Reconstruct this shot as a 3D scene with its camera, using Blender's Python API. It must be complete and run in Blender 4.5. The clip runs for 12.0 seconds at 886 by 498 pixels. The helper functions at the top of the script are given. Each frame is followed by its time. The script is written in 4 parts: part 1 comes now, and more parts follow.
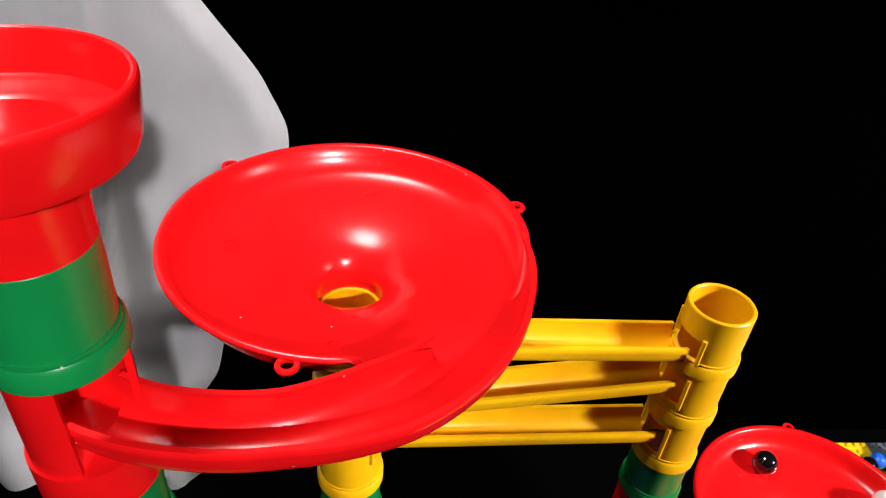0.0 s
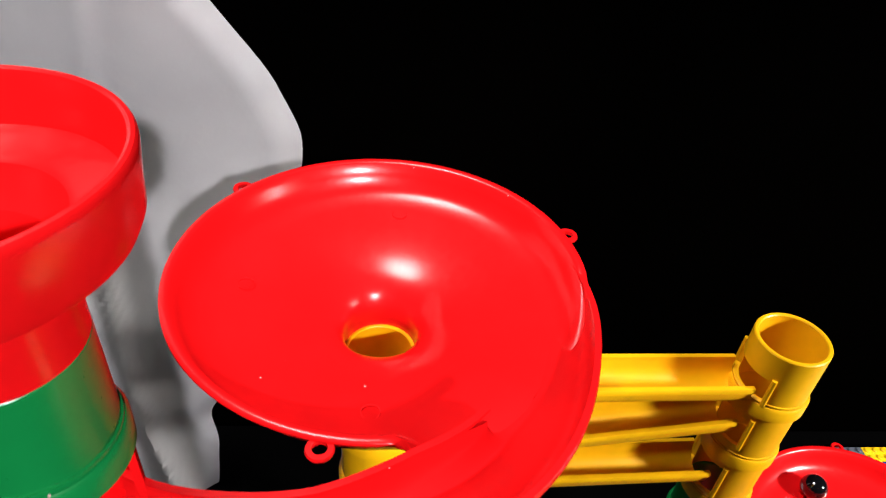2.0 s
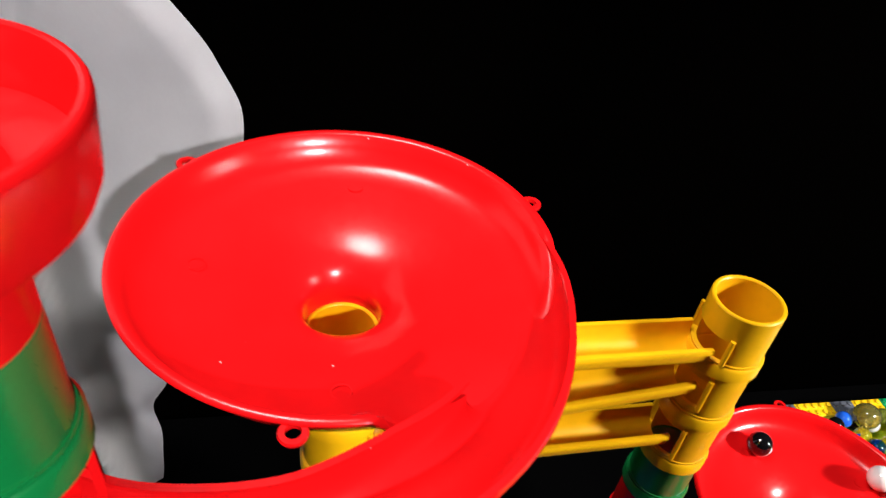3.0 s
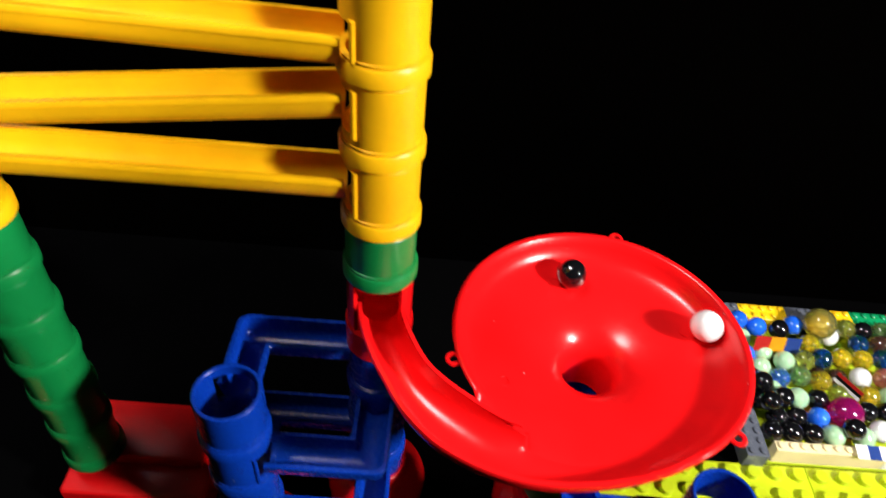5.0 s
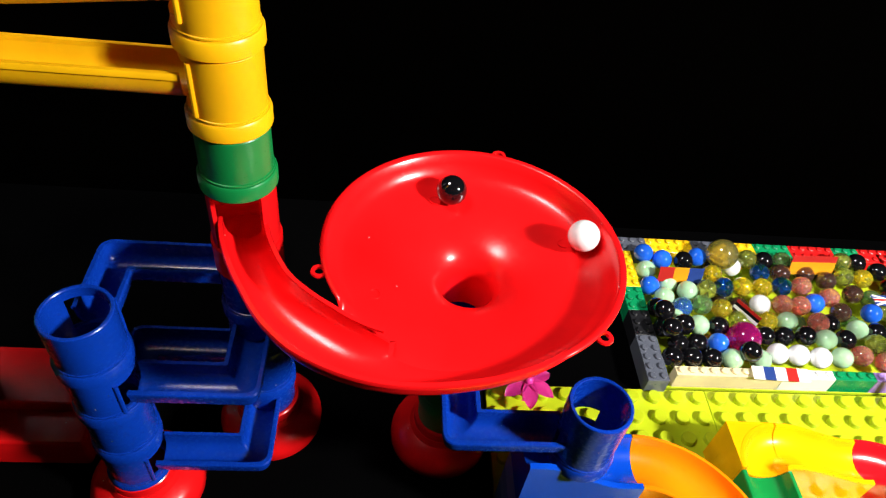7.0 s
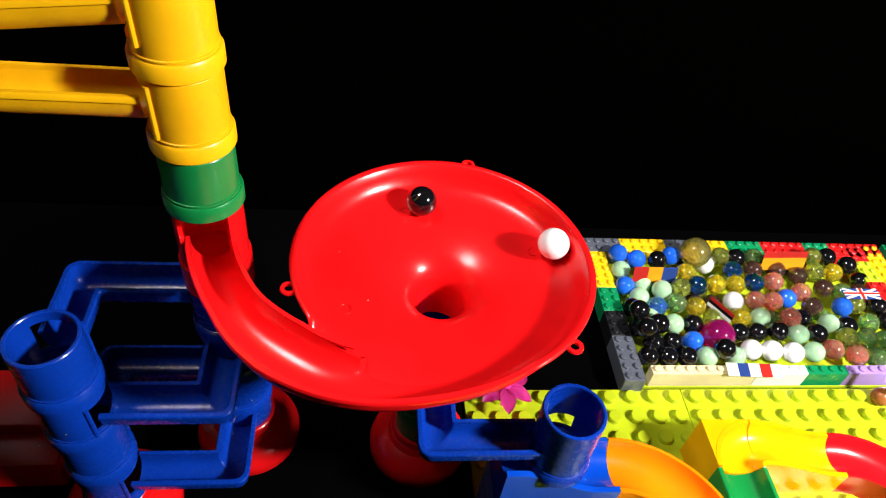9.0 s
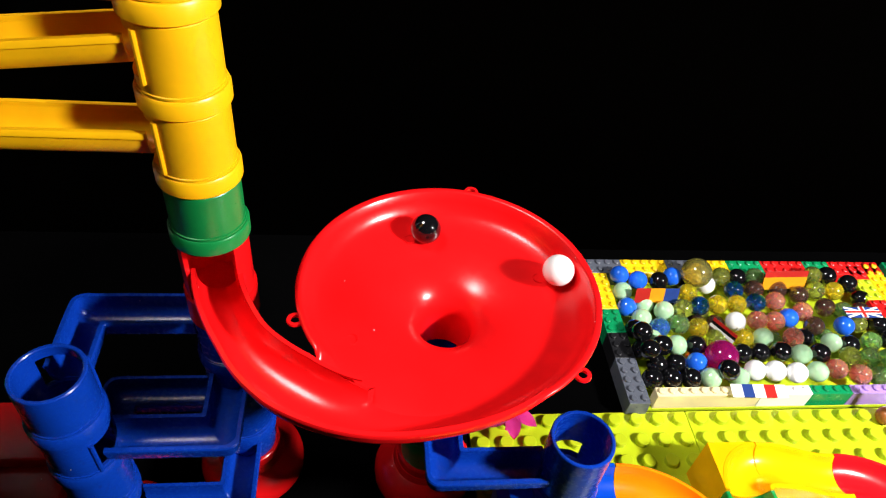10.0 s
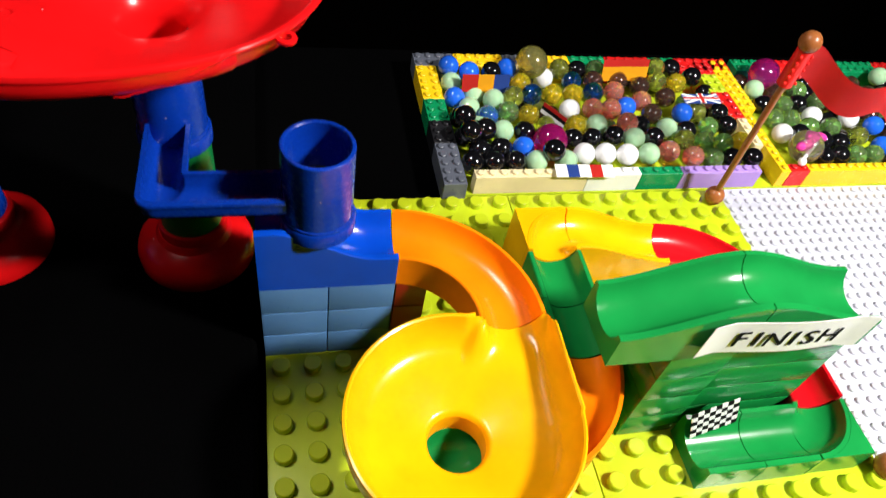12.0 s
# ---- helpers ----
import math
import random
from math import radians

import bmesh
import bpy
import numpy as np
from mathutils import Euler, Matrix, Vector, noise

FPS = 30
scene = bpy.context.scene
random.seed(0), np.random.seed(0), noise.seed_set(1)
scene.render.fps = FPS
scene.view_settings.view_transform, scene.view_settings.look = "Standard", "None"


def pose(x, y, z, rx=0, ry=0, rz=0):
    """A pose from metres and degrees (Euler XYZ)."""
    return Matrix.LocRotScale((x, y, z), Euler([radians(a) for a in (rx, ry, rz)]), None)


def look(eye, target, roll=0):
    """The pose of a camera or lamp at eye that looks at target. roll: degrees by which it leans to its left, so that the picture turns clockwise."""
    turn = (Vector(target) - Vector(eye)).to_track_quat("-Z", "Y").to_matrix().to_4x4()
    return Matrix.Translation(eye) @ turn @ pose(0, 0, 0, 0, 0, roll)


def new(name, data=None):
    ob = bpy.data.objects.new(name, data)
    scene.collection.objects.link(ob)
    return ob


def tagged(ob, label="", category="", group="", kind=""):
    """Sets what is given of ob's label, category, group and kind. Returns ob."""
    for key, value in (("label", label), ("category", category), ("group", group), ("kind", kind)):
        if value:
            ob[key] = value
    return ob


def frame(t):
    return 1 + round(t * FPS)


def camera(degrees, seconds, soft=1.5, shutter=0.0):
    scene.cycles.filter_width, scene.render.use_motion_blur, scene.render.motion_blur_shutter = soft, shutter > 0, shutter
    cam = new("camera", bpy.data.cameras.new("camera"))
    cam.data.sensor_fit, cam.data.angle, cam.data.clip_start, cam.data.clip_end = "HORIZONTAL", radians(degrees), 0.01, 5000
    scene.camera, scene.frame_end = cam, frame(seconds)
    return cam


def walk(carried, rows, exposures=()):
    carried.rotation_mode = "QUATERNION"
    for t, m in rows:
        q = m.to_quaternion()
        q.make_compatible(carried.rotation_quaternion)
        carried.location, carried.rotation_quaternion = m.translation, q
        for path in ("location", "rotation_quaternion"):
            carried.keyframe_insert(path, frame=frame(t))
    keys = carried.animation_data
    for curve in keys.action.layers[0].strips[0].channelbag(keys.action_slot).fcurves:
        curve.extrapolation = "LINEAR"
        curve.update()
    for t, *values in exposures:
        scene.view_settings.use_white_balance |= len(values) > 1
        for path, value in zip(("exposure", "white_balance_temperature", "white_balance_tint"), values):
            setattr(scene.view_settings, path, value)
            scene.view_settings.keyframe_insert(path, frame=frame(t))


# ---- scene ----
cam = camera(65.8, 12.0, soft=1.2, shutter=0.35)
PATH = [
    (0, (-0.2924, -0.1117, 0.5305), (-0.2566, 0.2099, 0.2955), 5.40),
    (0.5, (-0.2900, -0.0993, 0.5213), (-0.2544, 0.2195, 0.2824), 5.70),
    (1, (-0.2950, -0.0968, 0.5266), (-0.2840, 0.2249, 0.2891), 3.60),
    (1.5, (-0.2995, -0.0915, 0.5266), (-0.2858, 0.2254, 0.2830), 3.80),
    (2, (-0.3047, -0.0711, 0.5276), (-0.2694, 0.2417, 0.2808), 5.20),
    (2.5, (-0.3201, -0.0625, 0.5277), (-0.2626, 0.2469, 0.2808), 7.00),
    (3, (-0.3134, -0.0658, 0.5186), (-0.2404, 0.2365, 0.2671), 7.70),
    (3.2, (-0.2950, -0.0690, 0.5129), (-0.2276, 0.2320, 0.2583), 6.60),
    (4.8, (-0.1312, -0.0923, 0.4380), (-0.1267, 0.2031, 0.1683), 5.10),
    (5, (-0.1198, -0.1011, 0.4264), (-0.1092, 0.1882, 0.1503), 6.00),
    (5.5, (-0.0919, -0.1173, 0.4127), (-0.0665, 0.1660, 0.1314), 6.40),
    (6, (-0.0847, -0.1182, 0.4120), (-0.0563, 0.1655, 0.1314), 6.30),
    (6.5, (-0.0795, -0.1163, 0.4113), (-0.0465, 0.1675, 0.1313), 6.60),
    (7, (-0.0786, -0.1151, 0.4013), (-0.0407, 0.1651, 0.1184), 8.30),
    (7.2, (-0.0770, -0.1125, 0.4019), (-0.0345, 0.1688, 0.1207), 8.60),
    (9, (-0.0730, -0.1111, 0.4069), (-0.0252, 0.1677, 0.1241), 8.10),
    (9.5, (-0.0732, -0.1103, 0.4077), (-0.0234, 0.1730, 0.1297), 8.00),
    (10, (-0.0771, -0.1073, 0.4104), (-0.0275, 0.1784, 0.1349), 7.50),
    (10.5, (-0.0710, -0.1094, 0.4125), (-0.0230, 0.1742, 0.1346), 7.20),
    (11, (-0.0307, -0.1288, 0.3710), (0.0332, 0.1356, 0.0777), 9.40),
    (11.5, (0.0051, -0.1432, 0.3455), (0.0917, 0.1105, 0.0487), 11.40),
    (12, (0.0145, -0.1544, 0.3201), (0.1023, 0.0928, 0.0181), 12.50),
]
EXPOSURE = [(0, -0.1), (3.0, -0.1), (5.0, 0.0), (10.5, 0.05), (11.2, -0.15), (12.0, -0.3)]
walk(cam, [(t, look(eye, target, roll)) for t, eye, target, roll in PATH], EXPOSURE)

# ---- light: three lamps in a dark room ----
world = bpy.data.worlds.new("dark_room")
world.use_nodes = True
world.node_tree.nodes["Background"].inputs[0].default_value = (0.6, 0.7, 1.0, 1)
world.node_tree.nodes["Background"].inputs[1].default_value = 0.0015
scene.world = world


def lamp(name, place, aim, watts, radius, colour, cone=100):
    data = bpy.data.lights.new(name, "SPOT")
    data.energy, data.shadow_soft_size, data.color = watts, radius, colour
    data.spot_size, data.spot_blend = radians(cone), 0.4
    new(name, data).matrix_world = look(place, aim)


lamp("lamp_right", (0.59, -0.27, 0.67), (0.15, 0.08, 0.06), 64.0, 0.045, (1.0, 0.97, 0.93), 70)
lamp("lamp_above", (-0.49, 0.160, 1.20), (-0.15, 0.10, 0.2), 38.0, 0.15, (1.0, 0.97, 0.95), 110)
lamp("lamp_front", (-0.07, -0.77, 0.94), (-0.46, 0.2, 0.45), 52.0, 0.016, (1.0, 0.96, 1.0), 33)

# ---- materials ----
def nodes_of(name):
    m = bpy.data.materials.new(name)
    m.use_nodes = True
    nt = m.node_tree
    return m, nt, nt.nodes["Principled BSDF"], nt.links


def plastic(name, colour, rough=0.28, dirt=0.12, bump=0.04, sub=0.0, spec=0.4):
    """Moulded plastic: faint blotches, fine scuffs and a slightly uneven skin."""
    m, nt, b, ln = nodes_of(name)
    tc = nt.nodes.new("ShaderNodeTexCoord")
    inf = nt.nodes.new("ShaderNodeObjectInfo")
    big = nt.nodes.new("ShaderNodeTexNoise")
    big.inputs["Scale"].default_value, big.inputs["Detail"].default_value = 38, 4
    fine = nt.nodes.new("ShaderNodeTexNoise")
    fine.inputs["Scale"].default_value, fine.inputs["Detail"].default_value = 420, 3
    ln.new(tc.outputs["Object"], big.inputs["Vector"])
    ln.new(tc.outputs["Object"], fine.inputs["Vector"])
    ramp = nt.nodes.new("ShaderNodeMapRange")
    ramp.inputs["From Min"].default_value, ramp.inputs["From Max"].default_value = 0.35, 0.7
    ramp.inputs["To Min"].default_value, ramp.inputs["To Max"].default_value = 1.0 - dirt, 1.0 + dirt * 0.5
    ln.new(big.outputs["Fac"], ramp.inputs["Value"])
    hsv = nt.nodes.new("ShaderNodeHueSaturation")
    hsv.inputs["Color"].default_value = (*colour, 1)
    var = nt.nodes.new("ShaderNodeMath")
    var.operation = "MULTIPLY_ADD"
    ln.new(inf.outputs["Random"], var.inputs[0])
    var.inputs[1].default_value, var.inputs[2].default_value = 0.06, -0.03
    add = nt.nodes.new("ShaderNodeMath")
    ln.new(var.outputs[0], add.inputs[0])
    ln.new(ramp.outputs["Result"], add.inputs[1])
    ln.new(add.outputs[0], hsv.inputs["Value"])
    ln.new(hsv.outputs["Color"], b.inputs["Base Color"])
    rr = nt.nodes.new("ShaderNodeMapRange")
    rr.inputs["To Min"].default_value, rr.inputs["To Max"].default_value = rough * 0.75, rough * 1.3
    ln.new(fine.outputs["Fac"], rr.inputs["Value"])
    ln.new(rr.outputs["Result"], b.inputs["Roughness"])
    bp = nt.nodes.new("ShaderNodeBump")
    bp.inputs["Strength"].default_value, bp.inputs["Distance"].default_value = bump, 0.0004
    ln.new(fine.outputs["Fac"], bp.inputs["Height"])
    ln.new(bp.outputs["Normal"], b.inputs["Normal"])
    b.inputs["Specular IOR Level"].default_value = spec
    if sub:
        b.inputs["Subsurface Weight"].default_value = sub
        b.inputs["Subsurface Radius"].default_value = (0.004, 0.002, 0.002)
    return m


def glass(name, colour, clear=0.93, rough=0.01):
    """Tinted glass with a cloudy body; a little light goes straight through, so that what lies below stays lit."""
    m, nt, b, ln = nodes_of(name)
    b.inputs["Base Color"].default_value = (*colour, 1)
    b.inputs["Transmission Weight"].default_value = clear
    b.inputs["IOR"].default_value = 1.5
    b.inputs["Coat Weight"].default_value, b.inputs["Coat Roughness"].default_value = 1.0, 0.10
    tc = nt.nodes.new("ShaderNodeTexCoord")
    n = nt.nodes.new("ShaderNodeTexNoise")
    n.inputs["Scale"].default_value = 260
    ln.new(tc.outputs["Object"], n.inputs["Vector"])
    r = nt.nodes.new("ShaderNodeMapRange")
    r.inputs["To Min"].default_value, r.inputs["To Max"].default_value = 0.0, rough * 2
    ln.new(n.outputs["Fac"], r.inputs["Value"])
    ln.new(r.outputs["Result"], b.inputs["Roughness"])
    tr = nt.nodes.new("ShaderNodeBsdfTransparent")
    tr.inputs["Color"].default_value = (*[c ** 0.4 for c in colour], 1)
    mx = nt.nodes.new("ShaderNodeMixShader")
    mx.inputs[0].default_value = 0.88
    ln.new(tr.outputs[0], mx.inputs[1])
    ln.new(b.outputs[0], mx.inputs[2])
    ln.new(mx.outputs[0], nt.nodes["Material Output"].inputs["Surface"])
    return m


def cloth(name, colour, rough, scale, bump, fold, sheen=0.0):
    m, nt, b, ln = nodes_of(name)
    tc = nt.nodes.new("ShaderNodeTexCoord")
    w = nt.nodes.new("ShaderNodeTexNoise")
    w.inputs["Scale"].default_value, w.inputs["Detail"].default_value = scale, 6
    f = nt.nodes.new("ShaderNodeTexNoise")
    f.inputs["Scale"].default_value, f.inputs["Detail"].default_value = fold, 3
    for n in (w, f):
        ln.new(tc.outputs["Object"], n.inputs["Vector"])
    mix = nt.nodes.new("ShaderNodeMix")
    mix.data_type = "RGBA"
    mix.inputs["A"].default_value = (*[c * 0.72 for c in colour], 1)
    mix.inputs["B"].default_value = (*[min(1, c * 1.2) for c in colour], 1)
    ln.new(f.outputs["Fac"], mix.inputs["Factor"])
    ln.new(mix.outputs["Result"], b.inputs["Base Color"])
    b.inputs["Roughness"].default_value = rough
    b.inputs["Sheen Weight"].default_value = sheen
    b.inputs["Specular IOR Level"].default_value = 0.5 * min(1.0, colour[0] * 12)
    s = nt.nodes.new("ShaderNodeMath")
    ln.new(w.outputs["Fac"], s.inputs[0])
    ln.new(f.outputs["Fac"], s.inputs[1])
    bp = nt.nodes.new("ShaderNodeBump")
    bp.inputs["Strength"].default_value, bp.inputs["Distance"].default_value = bump, 0.002
    ln.new(s.outputs[0], bp.inputs["Height"])
    ln.new(bp.outputs["Normal"], b.inputs["Normal"])
    return m


def specks(m, size=900.0, share=0.035):
    """Sparse pale dust specks on a plastic."""
    nt = m.node_tree
    b = nt.nodes["Principled BSDF"]
    old = b.inputs["Base Color"].links[0].from_socket
    tc = nt.nodes.new("ShaderNodeTexCoord")
    v = nt.nodes.new("ShaderNodeTexVoronoi")
    v.inputs["Scale"].default_value = size * 0.16
    nt.links.new(tc.outputs["Object"], v.inputs["Vector"])
    near = nt.nodes.new("ShaderNodeMath")
    near.operation = "LESS_THAN"
    nt.links.new(v.outputs["Distance"], near.inputs[0])
    near.inputs[1].default_value = 0.05
    few = nt.nodes.new("ShaderNodeMath")
    few.operation = "LESS_THAN"
    sep = nt.nodes.new("ShaderNodeSeparateColor")
    nt.links.new(v.outputs["Color"], sep.inputs[0])
    nt.links.new(sep.outputs[0], few.inputs[0])
    few.inputs[1].default_value = share * 4
    both = nt.nodes.new("ShaderNodeMath")
    both.operation = "MULTIPLY"
    nt.links.new(near.outputs[0], both.inputs[0])
    nt.links.new(few.outputs[0], both.inputs[1])
    mix = nt.nodes.new("ShaderNodeMix")
    mix.data_type = "RGBA"
    nt.links.new(both.outputs[0], mix.inputs["Factor"])
    nt.links.new(old, mix.inputs["A"])
    mix.inputs["B"].default_value = (0.75, 0.45, 0.42, 1)
    nt.links.new(mix.outputs["Result"], b.inputs["Base Color"])
    return m


RED = plastic("red_plastic", (0.80, 0.006, 0.008), 0.23, spec=0.4)
YELLOW = plastic("yellow_plastic", (0.90, 0.47, 0.004), 0.34)
GREEN = plastic("green_plastic", (0.005, 0.22, 0.05), 0.30)
BLUE = plastic("blue_plastic", (0.002, 0.036, 0.36), 0.26)
D_BLUE = plastic("bright_blue_brick", (0.002, 0.065, 0.56), 0.20)
D_LBLUE = plastic("steel_blue_brick", (0.10, 0.24, 0.50), 0.30)
D_ORANGE = plastic("orange_track_plastic", (0.98, 0.23, 0.002), 0.20)
D_YELLOW = plastic("golden_track_plastic", (0.98, 0.47, 0.002), 0.20)
D_GREEN = plastic("green_track_plastic", (0.008, 0.25, 0.05), 0.20)
D_RED = plastic("red_track_plastic", (0.62, 0.006, 0.012), 0.20)
D_BROWN = plastic("dark_red_brick", (0.32, 0.02, 0.008), 0.3)
LIME = plastic("lime_plastic", (0.52, 0.62, 0.015), 0.30)
L_GREY = plastic("light_grey_plate", (0.62, 0.63, 0.70), 0.35)
specks(RED)
specks(GREEN)
specks(BLUE)
BRICKS = {
    "y": plastic("brick_yellow", (0.9, 0.58, 0.01), 0.25), "g": plastic("brick_green", (0.004, 0.26, 0.09), 0.25),
    "d": plastic("brick_dark_grey", (0.10, 0.11, 0.14), 0.3), "c": plastic("brick_cream", (0.86, 0.72, 0.42), 0.3),
    "w": plastic("brick_white", (0.9, 0.9, 0.88), 0.3), "p": plastic("brick_lilac", (0.42, 0.26, 0.66), 0.3),
    "r": plastic("brick_red", (0.66, 0.012, 0.012), 0.25), "l": plastic("brick_lime", (0.5, 0.62, 0.02), 0.3),
    "k": plastic("brick_black", (0.012, 0.012, 0.014), 0.3)}
BRICK_WORD = dict(y="yellow", g="green", d="dark grey", c="cream", w="white", p="lilac", r="red", l="lime", k="black")
PAPER = cloth("white_paper", (0.97, 0.97, 0.95), 0.7, 900, 0.05, 30)
INK = plastic("black_ink", (0.008, 0.008, 0.008), 0.8, spec=0.05)
COPPER = plastic("copper_brown_plastic", (0.34, 0.11, 0.03), 0.28)
PINK = plastic("pink_plastic", (0.85, 0.05, 0.38), 0.3)
FLAG_RED = plastic("flag_red_plastic", (0.85, 0.012, 0.010), 0.35)
BLACK_CLOTH = cloth("black_cloth", (0.0010, 0.0010, 0.0011), 0.9, 700, 0.35, 9)
BACK_CLOTH = cloth("black_backdrop_cloth", (0.00030, 0.00022, 0.00017), 0.95, 500, 0.3, 6)
DRAPE = cloth("white_satin", (0.93, 0.91, 0.94), 0.45, 300, 0.05, 14)
ROOM = cloth("dark_room_paint", (0.02, 0.02, 0.02), 0.9, 60, 0.1, 2)


# ---- building blocks ----
def link_mesh(name, bm, material, parent=None, label="", smooth=35):
    bmesh.ops.recalc_face_normals(bm, faces=bm.faces)
    me = bpy.data.meshes.new(name)
    bm.to_mesh(me)
    bm.free()
    me.materials.append(material)
    if smooth:
        me.shade_smooth()
        me.set_sharp_from_angle(angle=radians(smooth))
    ob = new(name, me)
    ob.parent = parent
    if label:
        ob["label"] = label
    return ob


def part(name, bm, material, parent, label="", smooth=35):
    return link_mesh(name, bm, material, parent, label, smooth)


def shared(name, me, parent, m):
    ob = new(name, me)
    ob.parent = parent
    ob.matrix_basis = m
    return ob


def thing(name, label, category, group="", kind="", at=(0, 0, 0), turn=0):
    ob = new(name)
    ob.empty_display_size = 0.01
    ob.matrix_basis = pose(*at, 0, 0, turn)
    return tagged(ob, label, category, group, kind)


def turned(profile, segs=48, centre=(0, 0), closed=True):
    """A profile of (radius, height) pairs turned round the upright axis."""
    bm = bmesh.new()
    rings = []
    for k in range(segs):
        a = 2 * math.pi * k / segs
        rings.append([bm.verts.new((centre[0] + r * math.cos(a), centre[1] + r * math.sin(a), z)) for r, z in profile])
    n = len(profile)
    for k in range(segs):
        p, q = rings[k], rings[(k + 1) % segs]
        for i in range(n if closed else n - 1):
            j = (i + 1) % n
            bm.faces.new((p[i], q[i], q[j], p[j]))
    bmesh.ops.remove_doubles(bm, verts=bm.verts, dist=1e-6)
    return bm


def swept(section, path, caps=True, up=(0, 0, 1)):
    """A closed section of (side, height) pairs carried along a path of points; the section may be a function of the way from 0 to 1."""
    bm = bmesh.new()
    pts = [Vector(p) for p in path]
    rings = []
    for i, p in enumerate(pts):
        d = (pts[min(i + 1, len(pts) - 1)] - pts[max(i - 1, 0)])
        flat = Vector((d.x, d.y, 0)).normalized()
        side = Vector((flat.y, -flat.x, 0))
        sec = section(i / (len(pts) - 1)) if callable(section) else section
        rings.append([bm.verts.new(p + side * u + Vector(up) * v) for u, v in sec])
    n = len(rings[0])
    for a, b in zip(rings, rings[1:]):
        for i in range(n):
            j = (i + 1) % n
            bm.faces.new((a[i], a[j], b[j], b[i]))
    if caps:
        for ring in (rings[0], rings[-1]):
            bm.faces.new(ring)
    return bm


def block(x0, x1, y0, y1, z0, z1, bevel=0.0005, segs=2):
    bm = bmesh.new()
    bmesh.ops.create_cube(bm, size=1, matrix=Matrix.Translation(((x0 + x1) / 2, (y0 + y1) / 2, (z0 + z1) / 2)) @ Matrix.Diagonal((x1 - x0, y1 - y0, z1 - z0, 1)))
    if bevel:
        bmesh.ops.bevel(bm, geom=bm.edges[:] + bm.verts[:], offset=bevel, segments=segs, affect="EDGES", profile=0.6)
    return bm


def gutter(half, depth, wall, steps=10, power=0.8):
    """Section of an open half-round channel; height 0 is its rim."""
    inner = [(half * math.cos(a), -depth * abs(math.sin(a)) ** power) for a in [math.pi * k / steps for k in range(steps + 1)]]
    outer = [((half + wall) * math.cos(a), -(depth + wall) * abs(math.sin(a)) ** power) for a in [math.pi * k / steps for k in range(steps + 1)]]
    return inner + outer[::-1]


def ease(u):
    return u * u * (3 - 2 * u)


def ball(r, place=(0, 0, 0), u=20, v=12):
    bm = bmesh.new()
    bmesh.ops.create_uvsphere(bm, u_segments=u, v_segments=v, radius=r, matrix=Matrix.Translation(place))
    return bm


def rod(a, b, r0, r1=None, segs=14):
    a, b = Vector(a), Vector(b)
    bm = bmesh.new()
    bmesh.ops.create_cone(bm, cap_ends=True, segments=segs, radius1=r0, radius2=r0 if r1 is None else r1, depth=(b - a).length)
    bmesh.ops.transform(bm, matrix=Matrix.Translation((a + b) / 2) @ (b - a).to_track_quat("Z", "Y").to_matrix().to_4x4(), verts=bm.verts)
    return bm


# ---- the setting ----
TABLE = -0.005
BACK = 0.326
STAND = 0.0125


def setting():
    bm = bmesh.new()
    bmesh.ops.create_grid(bm, x_segments=90, y_segments=50, size=0.5, matrix=Matrix.Translation((0, BACK - 0.65, TABLE)) @ Matrix.Diagonal((2.6, 1.3, 1, 1)))
    for v in bm.verts:
        v.co.z += 0.0012 * (noise.noise(v.co * 9) - 0.4) if abs(v.co.x) > 0.02 else 0
        v.co.z = min(v.co.z, TABLE)
    tagged(link_mesh("floor", bm, BLACK_CLOTH), "black cloth spread flat over the table top", "tabletop", kind="structure")
    tagged(link_mesh("platform", block(-1.28, -0.0035, -0.25, BACK - 0.004, TABLE - 0.004, STAND, 0.004, 3), BLACK_CLOTH), "low board under black cloth that carries the towers", "platform", kind="structure")
    bm = bmesh.new()
    bmesh.ops.create_grid(bm, x_segments=120, y_segments=60, size=0.5, matrix=Matrix.Translation((0, BACK, 0.64)) @ pose(0, 0, 0, 90) @ Matrix.Diagonal((2.6, 1.4, 1, 1)))
    for v in bm.verts:
        v.co.y += 0.004 * noise.noise(Vector((v.co.x * 4, 0, v.co.z * 7))) + 0.006 + 0.0035 * math.sin(v.co.z * 26 + v.co.x * 3 + 2 * noise.noise(v.co * 3))
    tagged(link_mesh("backdrop", bm, BACK_CLOTH), "creased black cloth hung behind the table", "backdrop", kind="structure")
    for name, box in (("wall_west", (-1.42, -1.3, -1.6, 0.45, -0.8, 1.9)), ("wall_east", (1.3, 1.42, -1.6, 0.45, -0.8, 1.9)),
                      ("wall_south", (-1.3, 1.3, -1.72, -1.6, -0.8, 1.9)), ("wall_north", (-1.3, 1.3, 0.36, 0.45, -0.8, 1.9)),
                      ("ceiling", (-1.42, 1.42, -1.72, 0.45, 1.9, 2.0)), ("floor_room", (-1.42, 1.42, -1.72, 0.45, -0.9, -0.8))):
        tagged(link_mesh(name, block(*box, bevel=0), ROOM, smooth=0), "plain dark wall of the unlit room", "wall", kind="structure")


setting()

# ---- the marble run: tubes, chutes, funnels ----
R = 0.0152
STEP = 0.0335


